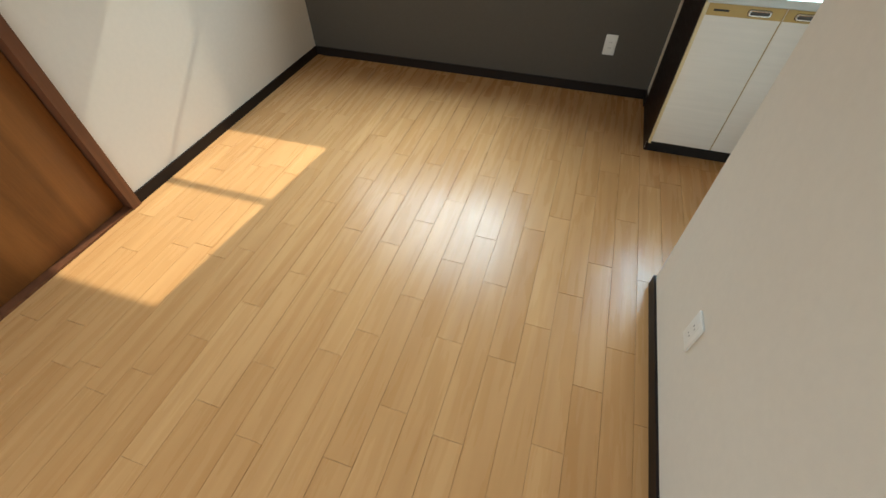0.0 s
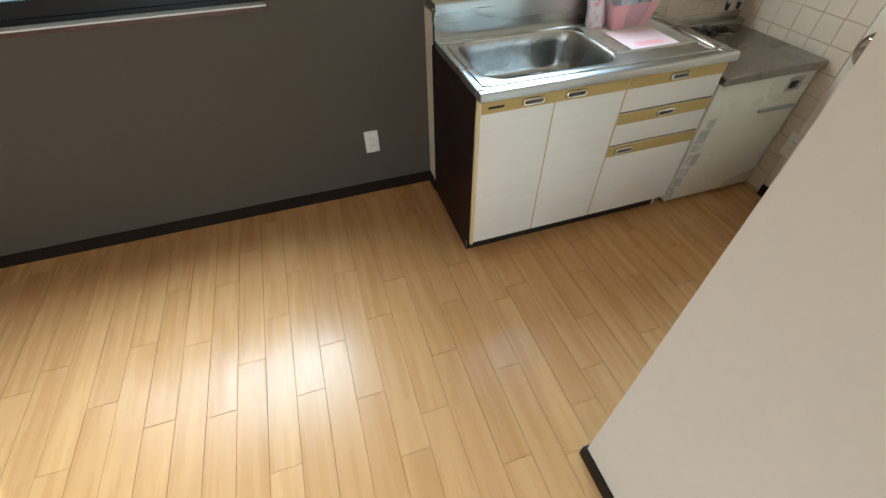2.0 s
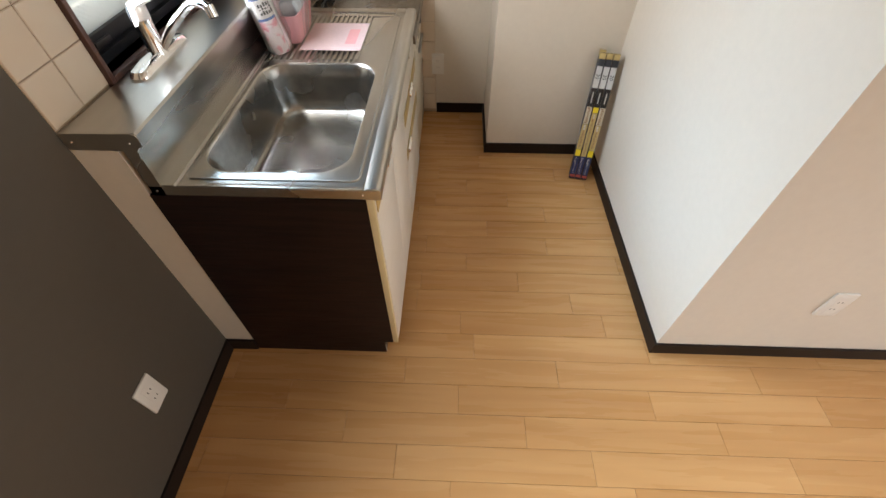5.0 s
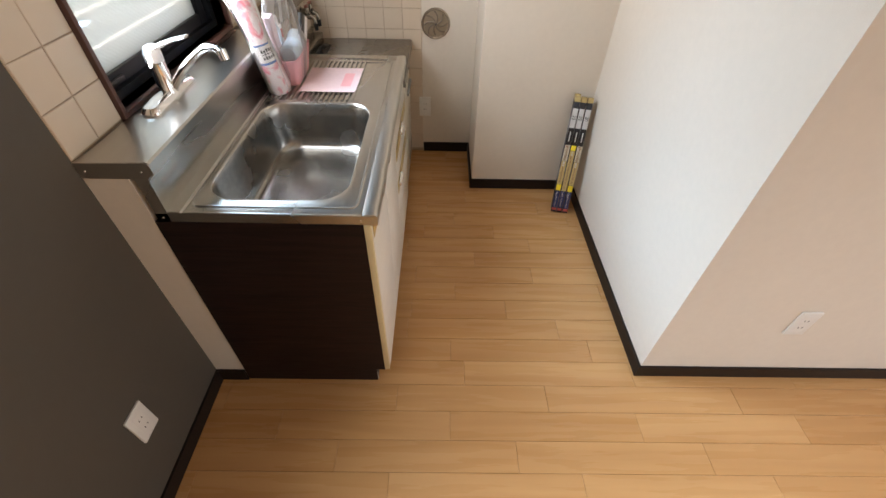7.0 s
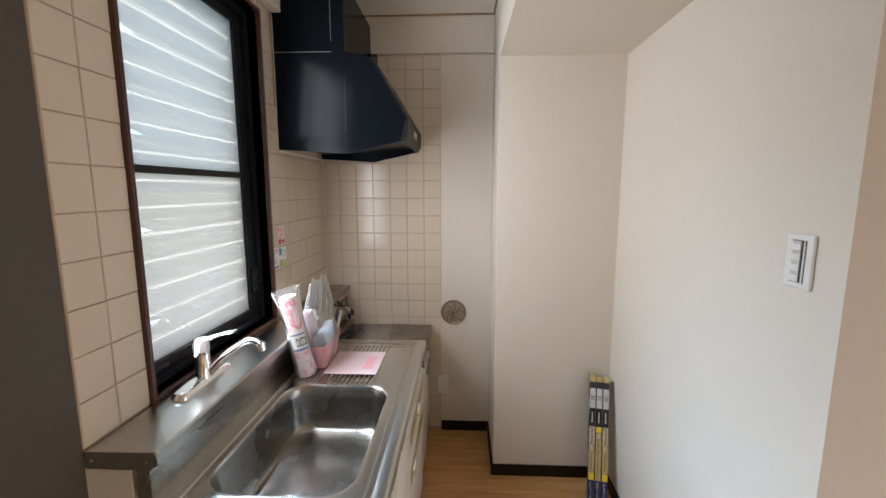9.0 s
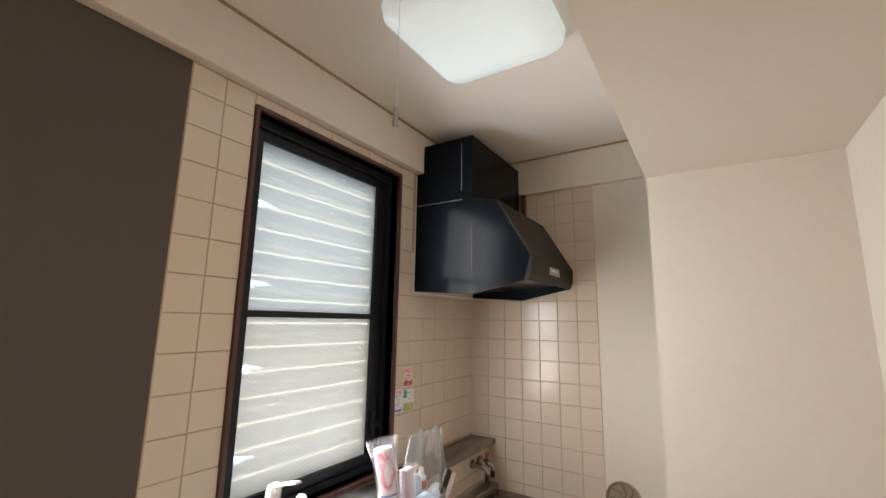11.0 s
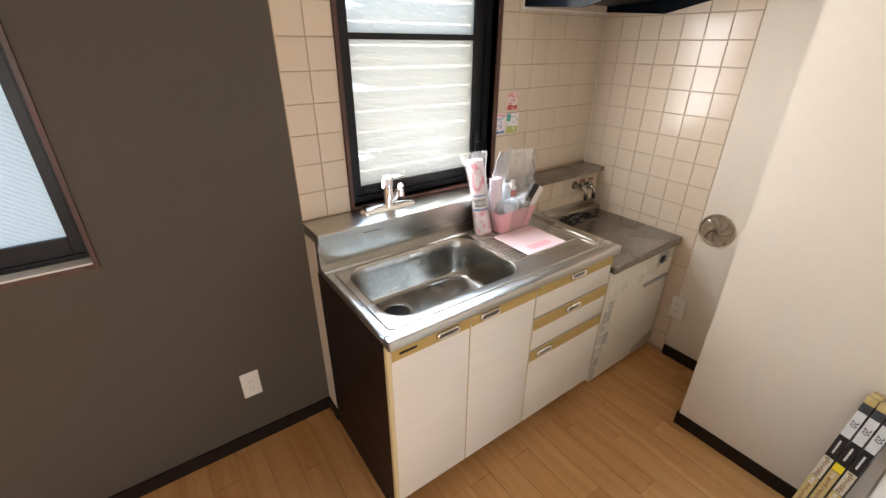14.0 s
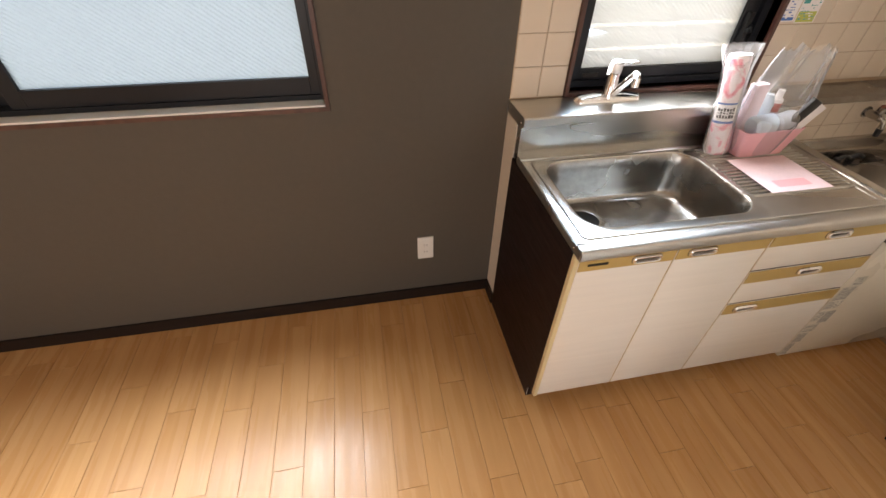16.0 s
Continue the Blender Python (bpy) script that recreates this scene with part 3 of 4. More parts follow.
# ---- sink top ----
sink = thing("sink", "worn stainless steel sink top with basin, drainboard and raised ledge", "sink")
DZ = 0.816
BX0, BX1, BY0, BY1 = 0.060, 0.618, -0.578, -0.208
SX1 = 1.092
basin_top = rounded(BX0, BX1, BY0, BY1, 0.085, 8)
bm = bmesh.new()
cx, cy = (BX0 + BX1) / 2, (BY0 + BY1) / 2
rim = []
X0, X1, Y0, Y1 = 0.012, 0.632, -0.628, -0.185
for px, py in basin_top:
    dx, dy = px - cx, py - cy
    s = min((X1 - cx) / dx if dx > 1e-6 else (X0 - cx) / dx if dx < -1e-6 else 9, (Y1 - cy) / dy if dy > 1e-6 else (Y0 - cy) / dy if dy < -1e-6 else 9)
    rim.append((cx + dx * s, cy + dy * s, DZ - 0.004))
loft(bm, [rim, [(a + (a - cx) * 0.035, b + (b - cy) * 0.035, DZ - 0.004) for a, b in basin_top],
          [(a + (a - cx) * 0.012, b + (b - cy) * 0.012, DZ - 0.001) for a, b in basin_top],
          [(a, b, DZ - 0.006) for a, b in basin_top]])
# raised lip all round the deck, with a rolled front edge
prism(bm, [(-0.628, DZ - 0.004), (-0.636, DZ), (-0.658, DZ), (-0.663, DZ - 0.002), (-0.667, DZ - 0.008), (-0.667, DZ - 0.031), (-0.664, DZ - 0.034), (-0.628, DZ - 0.034)], 0.0, SX1)
prism(bm, [(-0.185, DZ - 0.004), (-0.180, DZ), (-0.150, DZ), (-0.150, DZ - 0.03), (-0.185, DZ - 0.03)], 0.0, SX1)
box(bm, 0.0, 0.012, -0.628, -0.185, DZ - 0.033, DZ - 0.001, 0.002)
box(bm, 1.052, SX1, -0.628, -0.185, DZ - 0.033, DZ - 0.001, 0.002)
bead = arc([(x, y, DZ - 0.003) for x, y in rounded(0.030, 1.040, -0.612, -0.192, 0.02, 5)] + [(1.020, -0.612, DZ - 0.003)], 1)
tube(bm, bead, 0.0035, 8)
part("deck", bm, STEEL, sink, "stainless deck with a rolled front edge", smooth=True)
bm = bmesh.new()
loops = []
for depth, shrink in ((0.006, 0.0), (0.012, 0.0035), (0.05, 0.007), (0.12, 0.015), (0.146, 0.020), (0.157, 0.027), (0.1635, 0.038), (0.166, 0.052), (0.168, 0.075)):
    loops.append([(x, y, DZ - depth) for x, y in rounded(BX0 + shrink, BX1 - shrink, BY0 + shrink, BY1 - shrink, max(0.03, 0.085 - shrink * 0.3), 8)])
loft(bm, loops, False, True)
part("basin", bm, BASIN, sink, "deep rounded stainless basin with water marks", smooth=True)
DRX, DRY = 0.205, -0.335
bm = bmesh.new()
ring = lambda r, z: [(DRX + r * math.cos(a), DRY + r * math.sin(a), z) for a in (2 * math.pi * k / 32 for k in range(32))]
loft(bm, [ring(0.068, DZ - 0.1676), ring(0.066, DZ - 0.1650), ring(0.056, DZ - 0.1650), ring(0.050, DZ - 0.1672)])
part("drain_flange", bm, STEEL, sink, smooth=True)
bm = bmesh.new()
loft(bm, [ring(0.050, DZ - 0.1670), ring(0.040, DZ - 0.1655), ring(0.012, DZ - 0.1650)], False, True)
part("drain_cover", bm, RUBBER, sink, "black rubber drain cover", smooth=True)
# drainboard
bm = bmesh.new()
prof = [(-0.185, DZ - 0.006)]
for k in range(17):
    y = -0.205 - k * 0.0185
    prof += [(y + 0.0055, DZ - 0.0085), (y + 0.0028, DZ - 0.0020), (y - 0.0028, DZ - 0.0020), (y - 0.0055, DZ - 0.0085)]
prof += [(-0.628, DZ - 0.006), (-0.628, DZ - 0.02), (-0.185, DZ - 0.02)]
prism(bm, prof, 0.648, 1.022)
for xa, xb in ((0.632, 0.648), (1.022, 1.052)):
    prism(bm, [(-0.185, DZ - 0.006), (-0.628, DZ - 0.006), (-0.628, DZ - 0.02), (-0.185, DZ - 0.02)], xa, xb)
part("drainboard", bm, STEEL, sink, "ribbed stainless drainboard", smooth=True)
bm = bmesh.new()
prism(bm, [(-0.150, DZ), (-0.150, 0.925), (-0.170, 0.925), (-0.170, 0.952), (-0.166, 0.957), (-0.160, 0.958), (0.0, 0.955), (0.0, 0.925), (-0.142, 0.925), (-0.142, DZ - 0.02), (-0.150, DZ - 0.02)], 0.0, 0.93)
part("ledge", bm, STEEL, sink, "raised stainless back ledge", smooth=True)
bm = bmesh.new()
prism(bm, [(-0.150, 0.783), (-0.150, 0.916), (-0.119, 0.916), (-0.119, 0.783)], -0.0015, 0.0)
prism(bm, [(-0.002, 0.914), (-0.002, 0.955), (-0.158, 0.9575), (-0.168, 0.953), (-0.171, 0.944), (-0.171, 0.926), (-0.160, 0.922), (-0.152, 0.914)], -0.003, -0.0002)
box(bm, -0.0015, 0.0, -0.660, -0.119, 0.783, 0.812)
part("end_flange", bm, STEEL, sink, "folded stainless end flange down to the deck")
for y, z in ((-0.020, 0.934), (-0.146, 0.934), (-0.135, 0.800), (-0.625, 0.800)):
    bm = bmesh.new()
    cyl(bm, (-0.0028, y, z), (-0.0050, y, z), 0.0028, 0.0020, 12)
    part("screw", bm, CHROME, sink, "small flange screw", smooth=True)
for k in range(9):
    boxpart("embossed_mark", (0.040 + k * 0.0085, 0.0455 + k * 0.0085, -0.1512, -0.150, 0.874, 0.888 - 0.003 * (k % 3)), STEEL, sink, 0.0004)
box_ledge = bmesh.new()
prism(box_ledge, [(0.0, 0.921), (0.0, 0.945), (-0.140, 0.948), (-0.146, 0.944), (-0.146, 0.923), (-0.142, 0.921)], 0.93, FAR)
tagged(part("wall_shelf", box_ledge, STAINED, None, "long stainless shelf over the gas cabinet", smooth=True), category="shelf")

# ---- gas cabinet ----
gas = thing("gas_cabinet", "low off-white gas cooker cabinet with stained stainless top", "kitchen cabinet")
GX0, GX1, GF, GZ = 1.098, 1.664, -0.636, 0.702
boxpart("body", (GX0 + 0.006, GX1 - 0.006, GF, APRON_Y - 0.004, 0.035, GZ - 0.030), ENAMEL, gas, 0.002)
bm = bmesh.new()
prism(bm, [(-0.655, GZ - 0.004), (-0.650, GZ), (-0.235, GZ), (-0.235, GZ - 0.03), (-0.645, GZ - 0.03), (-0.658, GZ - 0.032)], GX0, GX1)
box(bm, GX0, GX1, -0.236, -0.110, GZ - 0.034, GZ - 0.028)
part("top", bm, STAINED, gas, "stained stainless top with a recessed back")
boxpart("splash_rim", (GX0, GX1, -0.122, -0.110, GZ - 0.028, GZ + 0.058), STEEL, gas, 0.002)
boxpart("back_step", (GX0, GX1, -0.168, -0.122, GZ - 0.028, GZ + 0.028), STEEL, gas, 0.002, "stainless step behind the burner recess")
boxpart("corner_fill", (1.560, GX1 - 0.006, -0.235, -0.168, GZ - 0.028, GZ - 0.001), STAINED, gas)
for x in (GX0, GX1 - 0.006):
    boxpart("side_rim", (x, x + 0.006, -0.235, -0.122, GZ - 0.028, GZ - 0.001), STEEL, gas)
boxpart("grip", (1.42, 1.632, GF - 0.012, GF, 0.488, 0.502), LIGHTGREY, gas, 0.002, "grey door grip strip")
boxpart("knob_panel", (1.530, 1.567, GF - 0.010, GF, 0.590, 0.622), BLACK, gas, 0.002, "black gas tap knob")
boxpart("knob_label", (1.515, 1.600, GF - 0.002, GF, 0.575, 0.640), SILVERCARD, gas)
rrng = random.Random(3)
for k, (x, w, z, h) in enumerate(((0.008, 0.032, 0.045, 0.075), (0.012, 0.045, 0.125, 0.060), (0.008, 0.062, 0.190, 0.050), (0.050, 0.045, 0.245, 0.070),
                                  (0.010, 0.036, 0.262, 0.060), (0.012, 0.070, 0.330, 0.045), (0.020, 0.060, 0.380, 0.070), (0.040, 0.050, 0.455, 0.045))):
    x += GX0
    boxpart("residue", (x, x + w, GF - 0.0005 - k * 0.00003, GF, z, z + h), rrng.choice((PAPERRES, RESIDUE_B)), gas, label="torn grey paper residue")
    bm, zz = bmesh.new(), z + 0.006
    while zz < z + h - 0.006:
        xx = x + rrng.uniform(0.002, 0.008)
        while xx < x + w - 0.006:
            ww = rrng.uniform(0.003, 0.012)
            if rrng.random() < 0.7:
                box(bm, xx, min(xx + ww, x + w - 0.001), GF - 0.0012, GF - 0.0008, zz, zz + rrng.uniform(0.0015, 0.004))
            xx += ww + 0.002
        zz += rrng.uniform(0.006, 0.011)
    part("small_print", bm, PRINTGREY, gas, "rows of faded small print")
for x in (1.15, 1.60):
    bm = bmesh.new()
    cyl(bm, (x, -0.57, 0), (x, -0.57, 0.036), 0.012)
    part("leg", bm, BLACK, gas, "short black leg")

structure("caulk", [(FAR - 0.007, FAR - 0.001, -0.007, -0.001, 0.95, 1.74), (1.076, FAR - 0.008, -0.0075, -0.0048, 1.700, 1.708), (1.0745, 1.0805, -0.006, -0.0048, 1.70, 2.28)], WHITE, "white caulk line along the tiles")

# ---- range hood ----
hood = thing("range_hood", "glossy black range hood under the ceiling", "range hood")
HX0, HX1 = 1.082, 1.672
HOOD_SIDE = [(0.0, 1.710), (0.0, 2.127), (-0.315, 2.127), (-0.440, 2.100), (-0.594, 1.844), (-0.590, 1.775), (-0.573, 1.746), (-0.315, 1.690)]
bm = bmesh.new()
prism(bm, HOOD_SIDE, HX0, HX0 + 0.006)
prism(bm, HOOD_SIDE, HX1 - 0.006, HX1)
prism(bm, [(-0.440, 2.100), (-0.315, 2.127), (-0.004, 2.127), (-0.004, 2.121), (-0.315, 2.121), (-0.436, 2.095)], HX0 + 0.006, HX1 - 0.006)
part("canopy", bm, HOODBLACK, hood)
bm = bmesh.new()
prism(bm, [(-0.442, 2.101), (-0.596, 1.845), (-0.590, 1.842), (-0.437, 2.096)], HX0 - 0.001, HX1 + 0.001)
part("sloping_front", bm, HOODGREY, hood, "dull black sloping front panel")
bm = bmesh.new()
prism(bm, [(-0.596, 1.844), (-0.592, 1.774), (-0.575, 1.744), (-0.560, 1.748), (-0.586, 1.842)], HX0 - 0.001, HX1 + 0.001)
part("front_lip", bm, HOODGREY, hood)
bm = bmesh.new()
prism(bm, [(-0.02, 1.735), (-0.02, 1.741), (-0.55, 1.776), (-0.55, 1.770)], HX0 + 0.006, HX1 - 0.006)
part("grease_filter", bm, BLACK, hood)
bm = bmesh.new()
box(bm, HX0 - 0.002, 1.630, -0.319, -BEAM_D - 0.001, 2.127, 2.430, bevel=0.0015, segments=1)
box(bm, HX0 - 0.002, 1.630, -BEAM_D - 0.001, -0.004, 2.127, BEAM_Z - 0.001)
part("duct_cover", bm, HOODBLACK, hood, "black duct cover notched round the beam")
boxpart("side_seam", (HX0 - 0.0006, HX0, -0.3156, -0.3144, 1.700, 2.020), PULLDARK, hood)
# Light grey strip draws the highlight along the cover seam.
boxpart("duct_seam", (HX0 - 0.0034, HX0 - 0.002, -0.2620, -0.2606, 2.17, 2.40), LIGHTGREY, hood, label="thin cover seam, its highlight put in as light grey")
boxpart("top_seam", (HX0 - 0.0030, HX0 - 0.0005, -0.262, -0.006, 2.1255, 2.1270), LIGHTGREY, hood)
panel = boxpart("control_panel", (1.300, 1.440, -0.5965, -0.588, 1.786, 1.822), LIGHTGREY, hood, 0.001, label="small grey control panel")
for k in range(4):
    boxpart("button", (1.322 + k * 0.026, 1.336 + k * 0.026, -0.5975, -0.5965, 1.801, 1.812), WHITE, panel)
batten = thing("wood_batten", "short raw brown wood batten between range hood and tiles", "batten")
boxpart("block", (1.645, 1.668, -0.350, -0.325, 2.128, BEAM_Z - 0.002), JAMBWOOD, batten, 0.001)

# ---- ceiling lamp and pull cord ----
lamp = thing("ceiling_light", "rounded square ceiling light with a bluish white diffuser", "ceiling light")
bm = bmesh.new()
LX, LY, LR = 0.486, -0.655, 0.222
loft(bm, [[(x, y, z) for x, y in rounded(LX - r, LX + r, LY - r, LY + r, c, 6)] for r, z, c in
          ((LR - 0.02, CEIL, 0.05), (LR, CEIL - 0.015, 0.06), (LR - 0.005, CEIL - 0.05, 0.06), (LR - 0.03, CEIL - 0.072, 0.05), (LR - 0.09, CEIL - 0.080, 0.04))], True, True)
part("diffuser", bm, DIFFUSER, lamp, smooth=True)
bm = bmesh.new()
cyl(bm, (0.050, -0.714, 1.96), (0.050, -0.714, CEIL), 0.0008, n=8)
part("cord", bm, WHITE, lamp, "thin white pull cord")
bm = bmesh.new()
cyl(bm, (0.050, -0.714, 1.935), (0.050, -0.714, 1.972), 0.0055, 0.004, n=12)
part("cord_end", bm, LIGHTGREY, lamp, "small grey cord weight", smooth=True)


# ---- sockets and switches ----
def plate(name, label, category, m, w=0.070, h=0.120, rows=2):
    """A wall plate facing +z of the pose m, with slots."""
    t = thing(name, label, category)
    bm = bmesh.new()
    box(bm, -w / 2, w / 2, -h / 2, h / 2, 0, 0.008, 0.003, 3)
    p = part("cover", bm, WHITE, t, smooth=True)
    bm = bmesh.new()
    box(bm, -0.017, 0.017, -0.045, 0.045, 0.008, 0.0088, 0.0006, 1)
    q = part("face", bm, WHITE, t)
    for cyy in (-0.018, 0.018):
        for dx in (-0.0062, 0.0062):
            boxpart("slot", (dx - 0.0011, dx + 0.0011, cyy - 0.004, cyy + 0.004, 0.0086, 0.0092), HOLE, t, label="dark socket slot")
    t.matrix_world = m
    return t


FACE_S = pose(0, 0, 0, 90, 0, 0)       # faces -y
plate("wall_socket", "white double wall socket on the charcoal wall", "wall socket", pose(-0.306, 0, 0.313) @ FACE_S)
plate("wall_socket", "white double wall socket low on the cream partition", "wall socket", pose(RIGHT, -2.045, 0.350, 0, 0, -90) @ FACE_S)
plate("wall_socket", "white double wall socket beside the gas cabinet", "wall socket", pose(FAR - 0.005, -0.725, 0.312, 0, 0, -90) @ FACE_S)
sw = thing("wall_switch", "white four-button wall switch plate on the partition", "light switch")
bm = bmesh.new()
box(bm, -0.038, 0.038, -0.062, 0.062, 0, 0.009, 0.004, 3)
part("cover", bm, WHITE, sw, smooth=True)
boxpart("surround", (-0.0200, 0.0205, -0.048, 0.048, 0.009, 0.0096), HOLE, sw, label="dark switch surround")
boxpart("side_strip", (0.0145, 0.0185, -0.047, 0.047, 0.0096, 0.0110), WHITE, sw)
for k in range(4):
    b = boxpart("button", (-0.0180, 0.0075, -0.0465 + k * 0.0233, -0.0240 + k * 0.0233, 0.0096, 0.0120), WHITE, sw, 0.0008)
    for dz in (0.0165, 0.0195):
        boxpart("mark", (-0.0140, 0.0045, -0.0465 + k * 0.0233 + dz, -0.0452 + k * 0.0233 + dz, 0.0120, 0.0123), PRINTGREY, b)
sw.matrix_world = pose(0.149, PART_Y, 1.369, 0, 0, 180) @ FACE_S

# ---- round vent ----
vent = thing("air_vent", "round beige wall vent with a swirled grille", "air vent")
bm = bmesh.new()
n = 48
circ = lambda r, z: [(r * math.cos(2 * math.pi * k / n), r * math.sin(2 * math.pi * k / n), z) for k in range(n)]
VENT = material("vent_plastic", (0.43, 0.35, 0.27), 0.24, metal=0.6, vary=0.05)
# Darker tone puts the shade between the blades into the disc.
VENTSHADE = material("vent_shadow_gap", (0.27, 0.215, 0.155), 0.35, vary=0.1)
loft(bm, [circ(0.078, 0), circ(0.078, 0.006), circ(0.072, 0.012), circ(0.066, 0.005)])
part("rim", bm, VENT, vent, "beige outer ring", smooth=True)
bm = bmesh.new()
loft(bm, [circ(0.066, 0.0048), circ(0.030, 0.008), circ(0.010, 0.012)], False, True)
part("grille", bm, VENTSHADE, vent, "grooved disc behind the blades, coloured darker as their shade", smooth=True)
for k in range(8):
    bm = bmesh.new()
    a0 = k * math.pi / 4
    pts = [(r * math.cos(a0 + r * 14), r * math.sin(a0 + r * 14), z) for r, z in ((0.012, 0.016), (0.030, 0.013), (0.047, 0.011), (0.064, 0.009))]
    tube(bm, arc(pts, 4), 0.0034, 6)
    part("blade", bm, VENT, vent, smooth=True)
bm = bmesh.new()
cyl(bm, (0, 0, 0.018), (0, 0, 0.026), 0.008, 0.006)
part("hub", bm, HOLE, vent, smooth=True)
vent.matrix_world = pose(FAR, -0.788, 0.781, 0, 0, -90) @ FACE_S

# ---- light tube boxes in the corner ----
group = "boxed light tubes in the corner"
W, L = 0.0275, 0.615
SILVER = material("silver_card_light", (0.58, 0.58, 0.57), 0.35, vary=0.05)
BROWNPRINT = material("brown_print", (0.24, 0.12, 0.06), 0.5)
BOXSIDE = material("dark_card_side", (0.030, 0.030, 0.036), 0.45, vary=0.3, scale=40)


def light_box(flipped, seed):
    """A slim box of a light tube: printed front, dark sides, yellow end flap."""
    b = thing("light_tube_box", "upright slim cardboard box of a light tube leaning in the corner", "box", group)
    boxpart("carton", (-W / 2, W / 2, -W / 2, W / 2, 0, 0.590), BOXSIDE, b, 0.0008, "dark cardboard carton")
    boxpart("top_flap", (-W / 2 - 0.0006, W / 2, -W / 2, W / 2, 0.5905, L), GOLD, b, 0.0008, "yellow end flap")
    face, y = -W / 2 - 0.0008, W / 2 - 0.001
    yellow = (0.350, 0.376) if flipped else (0.126, 0.160)
    gold = (0.126, 0.348) if flipped else (0.162, 0.290)
    panels = [("red_print", 0.010, 0.023, REDPRINT), ("blue_panel", 0.026, 0.124, NAVY), ("yellow_label", *yellow, YELLOW), ("gold_panel", *gold, GOLD),
              ("black_panel", 0.378, 0.462, BLACK), ("silver_panel", 0.464, 0.560, SILVER)]
    if not flipped:
        panels.append(("cream_panel", 0.292, 0.376, CREAMCARD))
    for name, a, e, mat in panels:
        boxpart(name, (face, -W / 2, -y, y, a, e), mat, b)
    words("print", "20", 0.024, pose(face - 0.0003, 0, 0) @ pose(0, 0, 0, 90, 0, -90) @ pose(0, 0.515, 0, 0, 0, -90), BLACK, b)
    words("print", "Cool", 0.013, pose(face - 0.0003, 0, 0) @ pose(0, 0, 0, 90, 0, -90) @ pose(-0.003, 0.104, 0, 0, 0, 90 if flipped else -90), WHITE, b)
    boxpart("bar", (face - 0.0003, face, -0.002, 0.003, 0.395, 0.445), SILVER, b)
    boxpart("seam", (face - 0.0003, face, -y, y, 0.5595, 0.561), HOLE, b)
    prng = random.Random(seed)
    runs = [(0.032, 0.088, LIGHTGREY, 0.008, 0.002), (gold[0] + 0.012, gold[1] - 0.03, BROWNPRINT, 0.010, 0.001), (gold[1] - 0.026, gold[1] - 0.006, SILVER, 0.013, -0.001)]
    if not flipped:
        runs.append((0.296, 0.372, BROWNPRINT, 0.014, 0.0))
    for a, e, mat, wide, mid in runs:
        z = a
        while z < e:
            h, w = prng.uniform(0.002, 0.006), prng.uniform(0.45, 1.0) * wide
            y0 = mid + prng.uniform(-0.002, 0.002) - w / 2
            boxpart("bar", (face - 0.0003, face, y0, y0 + w, z, z + h), mat, b)
            z += h + prng.uniform(0.0015, 0.004)
    for s in (-1, 1):
        boxpart("side_label", (-0.009, 0.009, min(s * W / 2, s * (W / 2 + 0.0005)), max(s * W / 2, s * (W / 2 + 0.0005)), 0.17, 0.25), LIGHTGREY, b)
        boxpart("side_label", (-0.009, 0.009, min(s * W / 2, s * (W / 2 + 0.0005)), max(s * W / 2, s * (W / 2 + 0.0005)), 0.43, 0.51), LIGHTGREY, b)
    return b


tilt = math.degrees(math.atan2(0.165, 0.59))
lean = lambda x, y, a=0: pose(x, y, 0.005, 0, 0, -12) @ pose(0, 0, 0, 0, tilt, 0)
tube_box = light_box(False, 8)
tube_box.matrix_world = lean(1.046, -1.468)
light_box(True, 9).matrix_world = lean(1.0395, -1.4985)
copy_thing(tube_box, lean(1.033, -1.529))
copy_thing(tube_box, lean(1.0765, -1.4745))

# ---- faucet ----
tap = thing("sink_faucet", "chrome single-lever faucet on the stainless ledge", "faucet")
FX, FY, FZ = 0.337, -0.064, 0.956
bm = bmesh.new()
loft(bm, [[(FX + x, FY + y, z) for x, y in rounded(-a, a, -b, b, b * 0.98, 8)] for a, b, z in ((0.125, 0.026, FZ), (0.125, 0.026, FZ + 0.006), (0.115, 0.020, FZ + 0.018), (0.06, 0.014, FZ + 0.026))], True, True)
part("base", bm, CHROME, tap, smooth=True)
bm = bmesh.new()
tube(bm, [(FX, FY, FZ + 0.015), (FX, FY, FZ + 0.03), (FX, FY, FZ + 0.090), (FX, FY, FZ + 0.098), (FX, FY, FZ + 0.104)], [0.026, 0.0215, 0.0215, 0.0225, 0.015], 24)
part("body", bm, CHROME, tap, smooth=True)
bm = bmesh.new()
tube(bm, arc([(FX + 0.006, FY - 0.014, FZ + 0.026), (FX + 0.002, FY - 0.060, FZ + 0.072), (FX - 0.016, FY - 0.125, FZ + 0.122), (FX - 0.032, FY - 0.162, FZ + 0.145),
               (FX - 0.050, FY - 0.195, FZ + 0.149), (FX - 0.062, FY - 0.214, FZ + 0.143)]), [0.0115] * 14 + [0.0100] * 27)
cyl(bm, (FX - 0.062, FY - 0.214, FZ + 0.152), (FX - 0.065, FY - 0.219, FZ + 0.128), 0.0112)
part("spout", bm, CHROME, tap, smooth=True)
bm = bmesh.new()
cyl(bm, (FX - 0.065, FY - 0.219, FZ + 0.128), (FX - 0.0655, FY - 0.2195, FZ + 0.1255), 0.0090)
part("aerator", bm, RUBBER, tap, "dark spout aerator")
bm = bmesh.new()
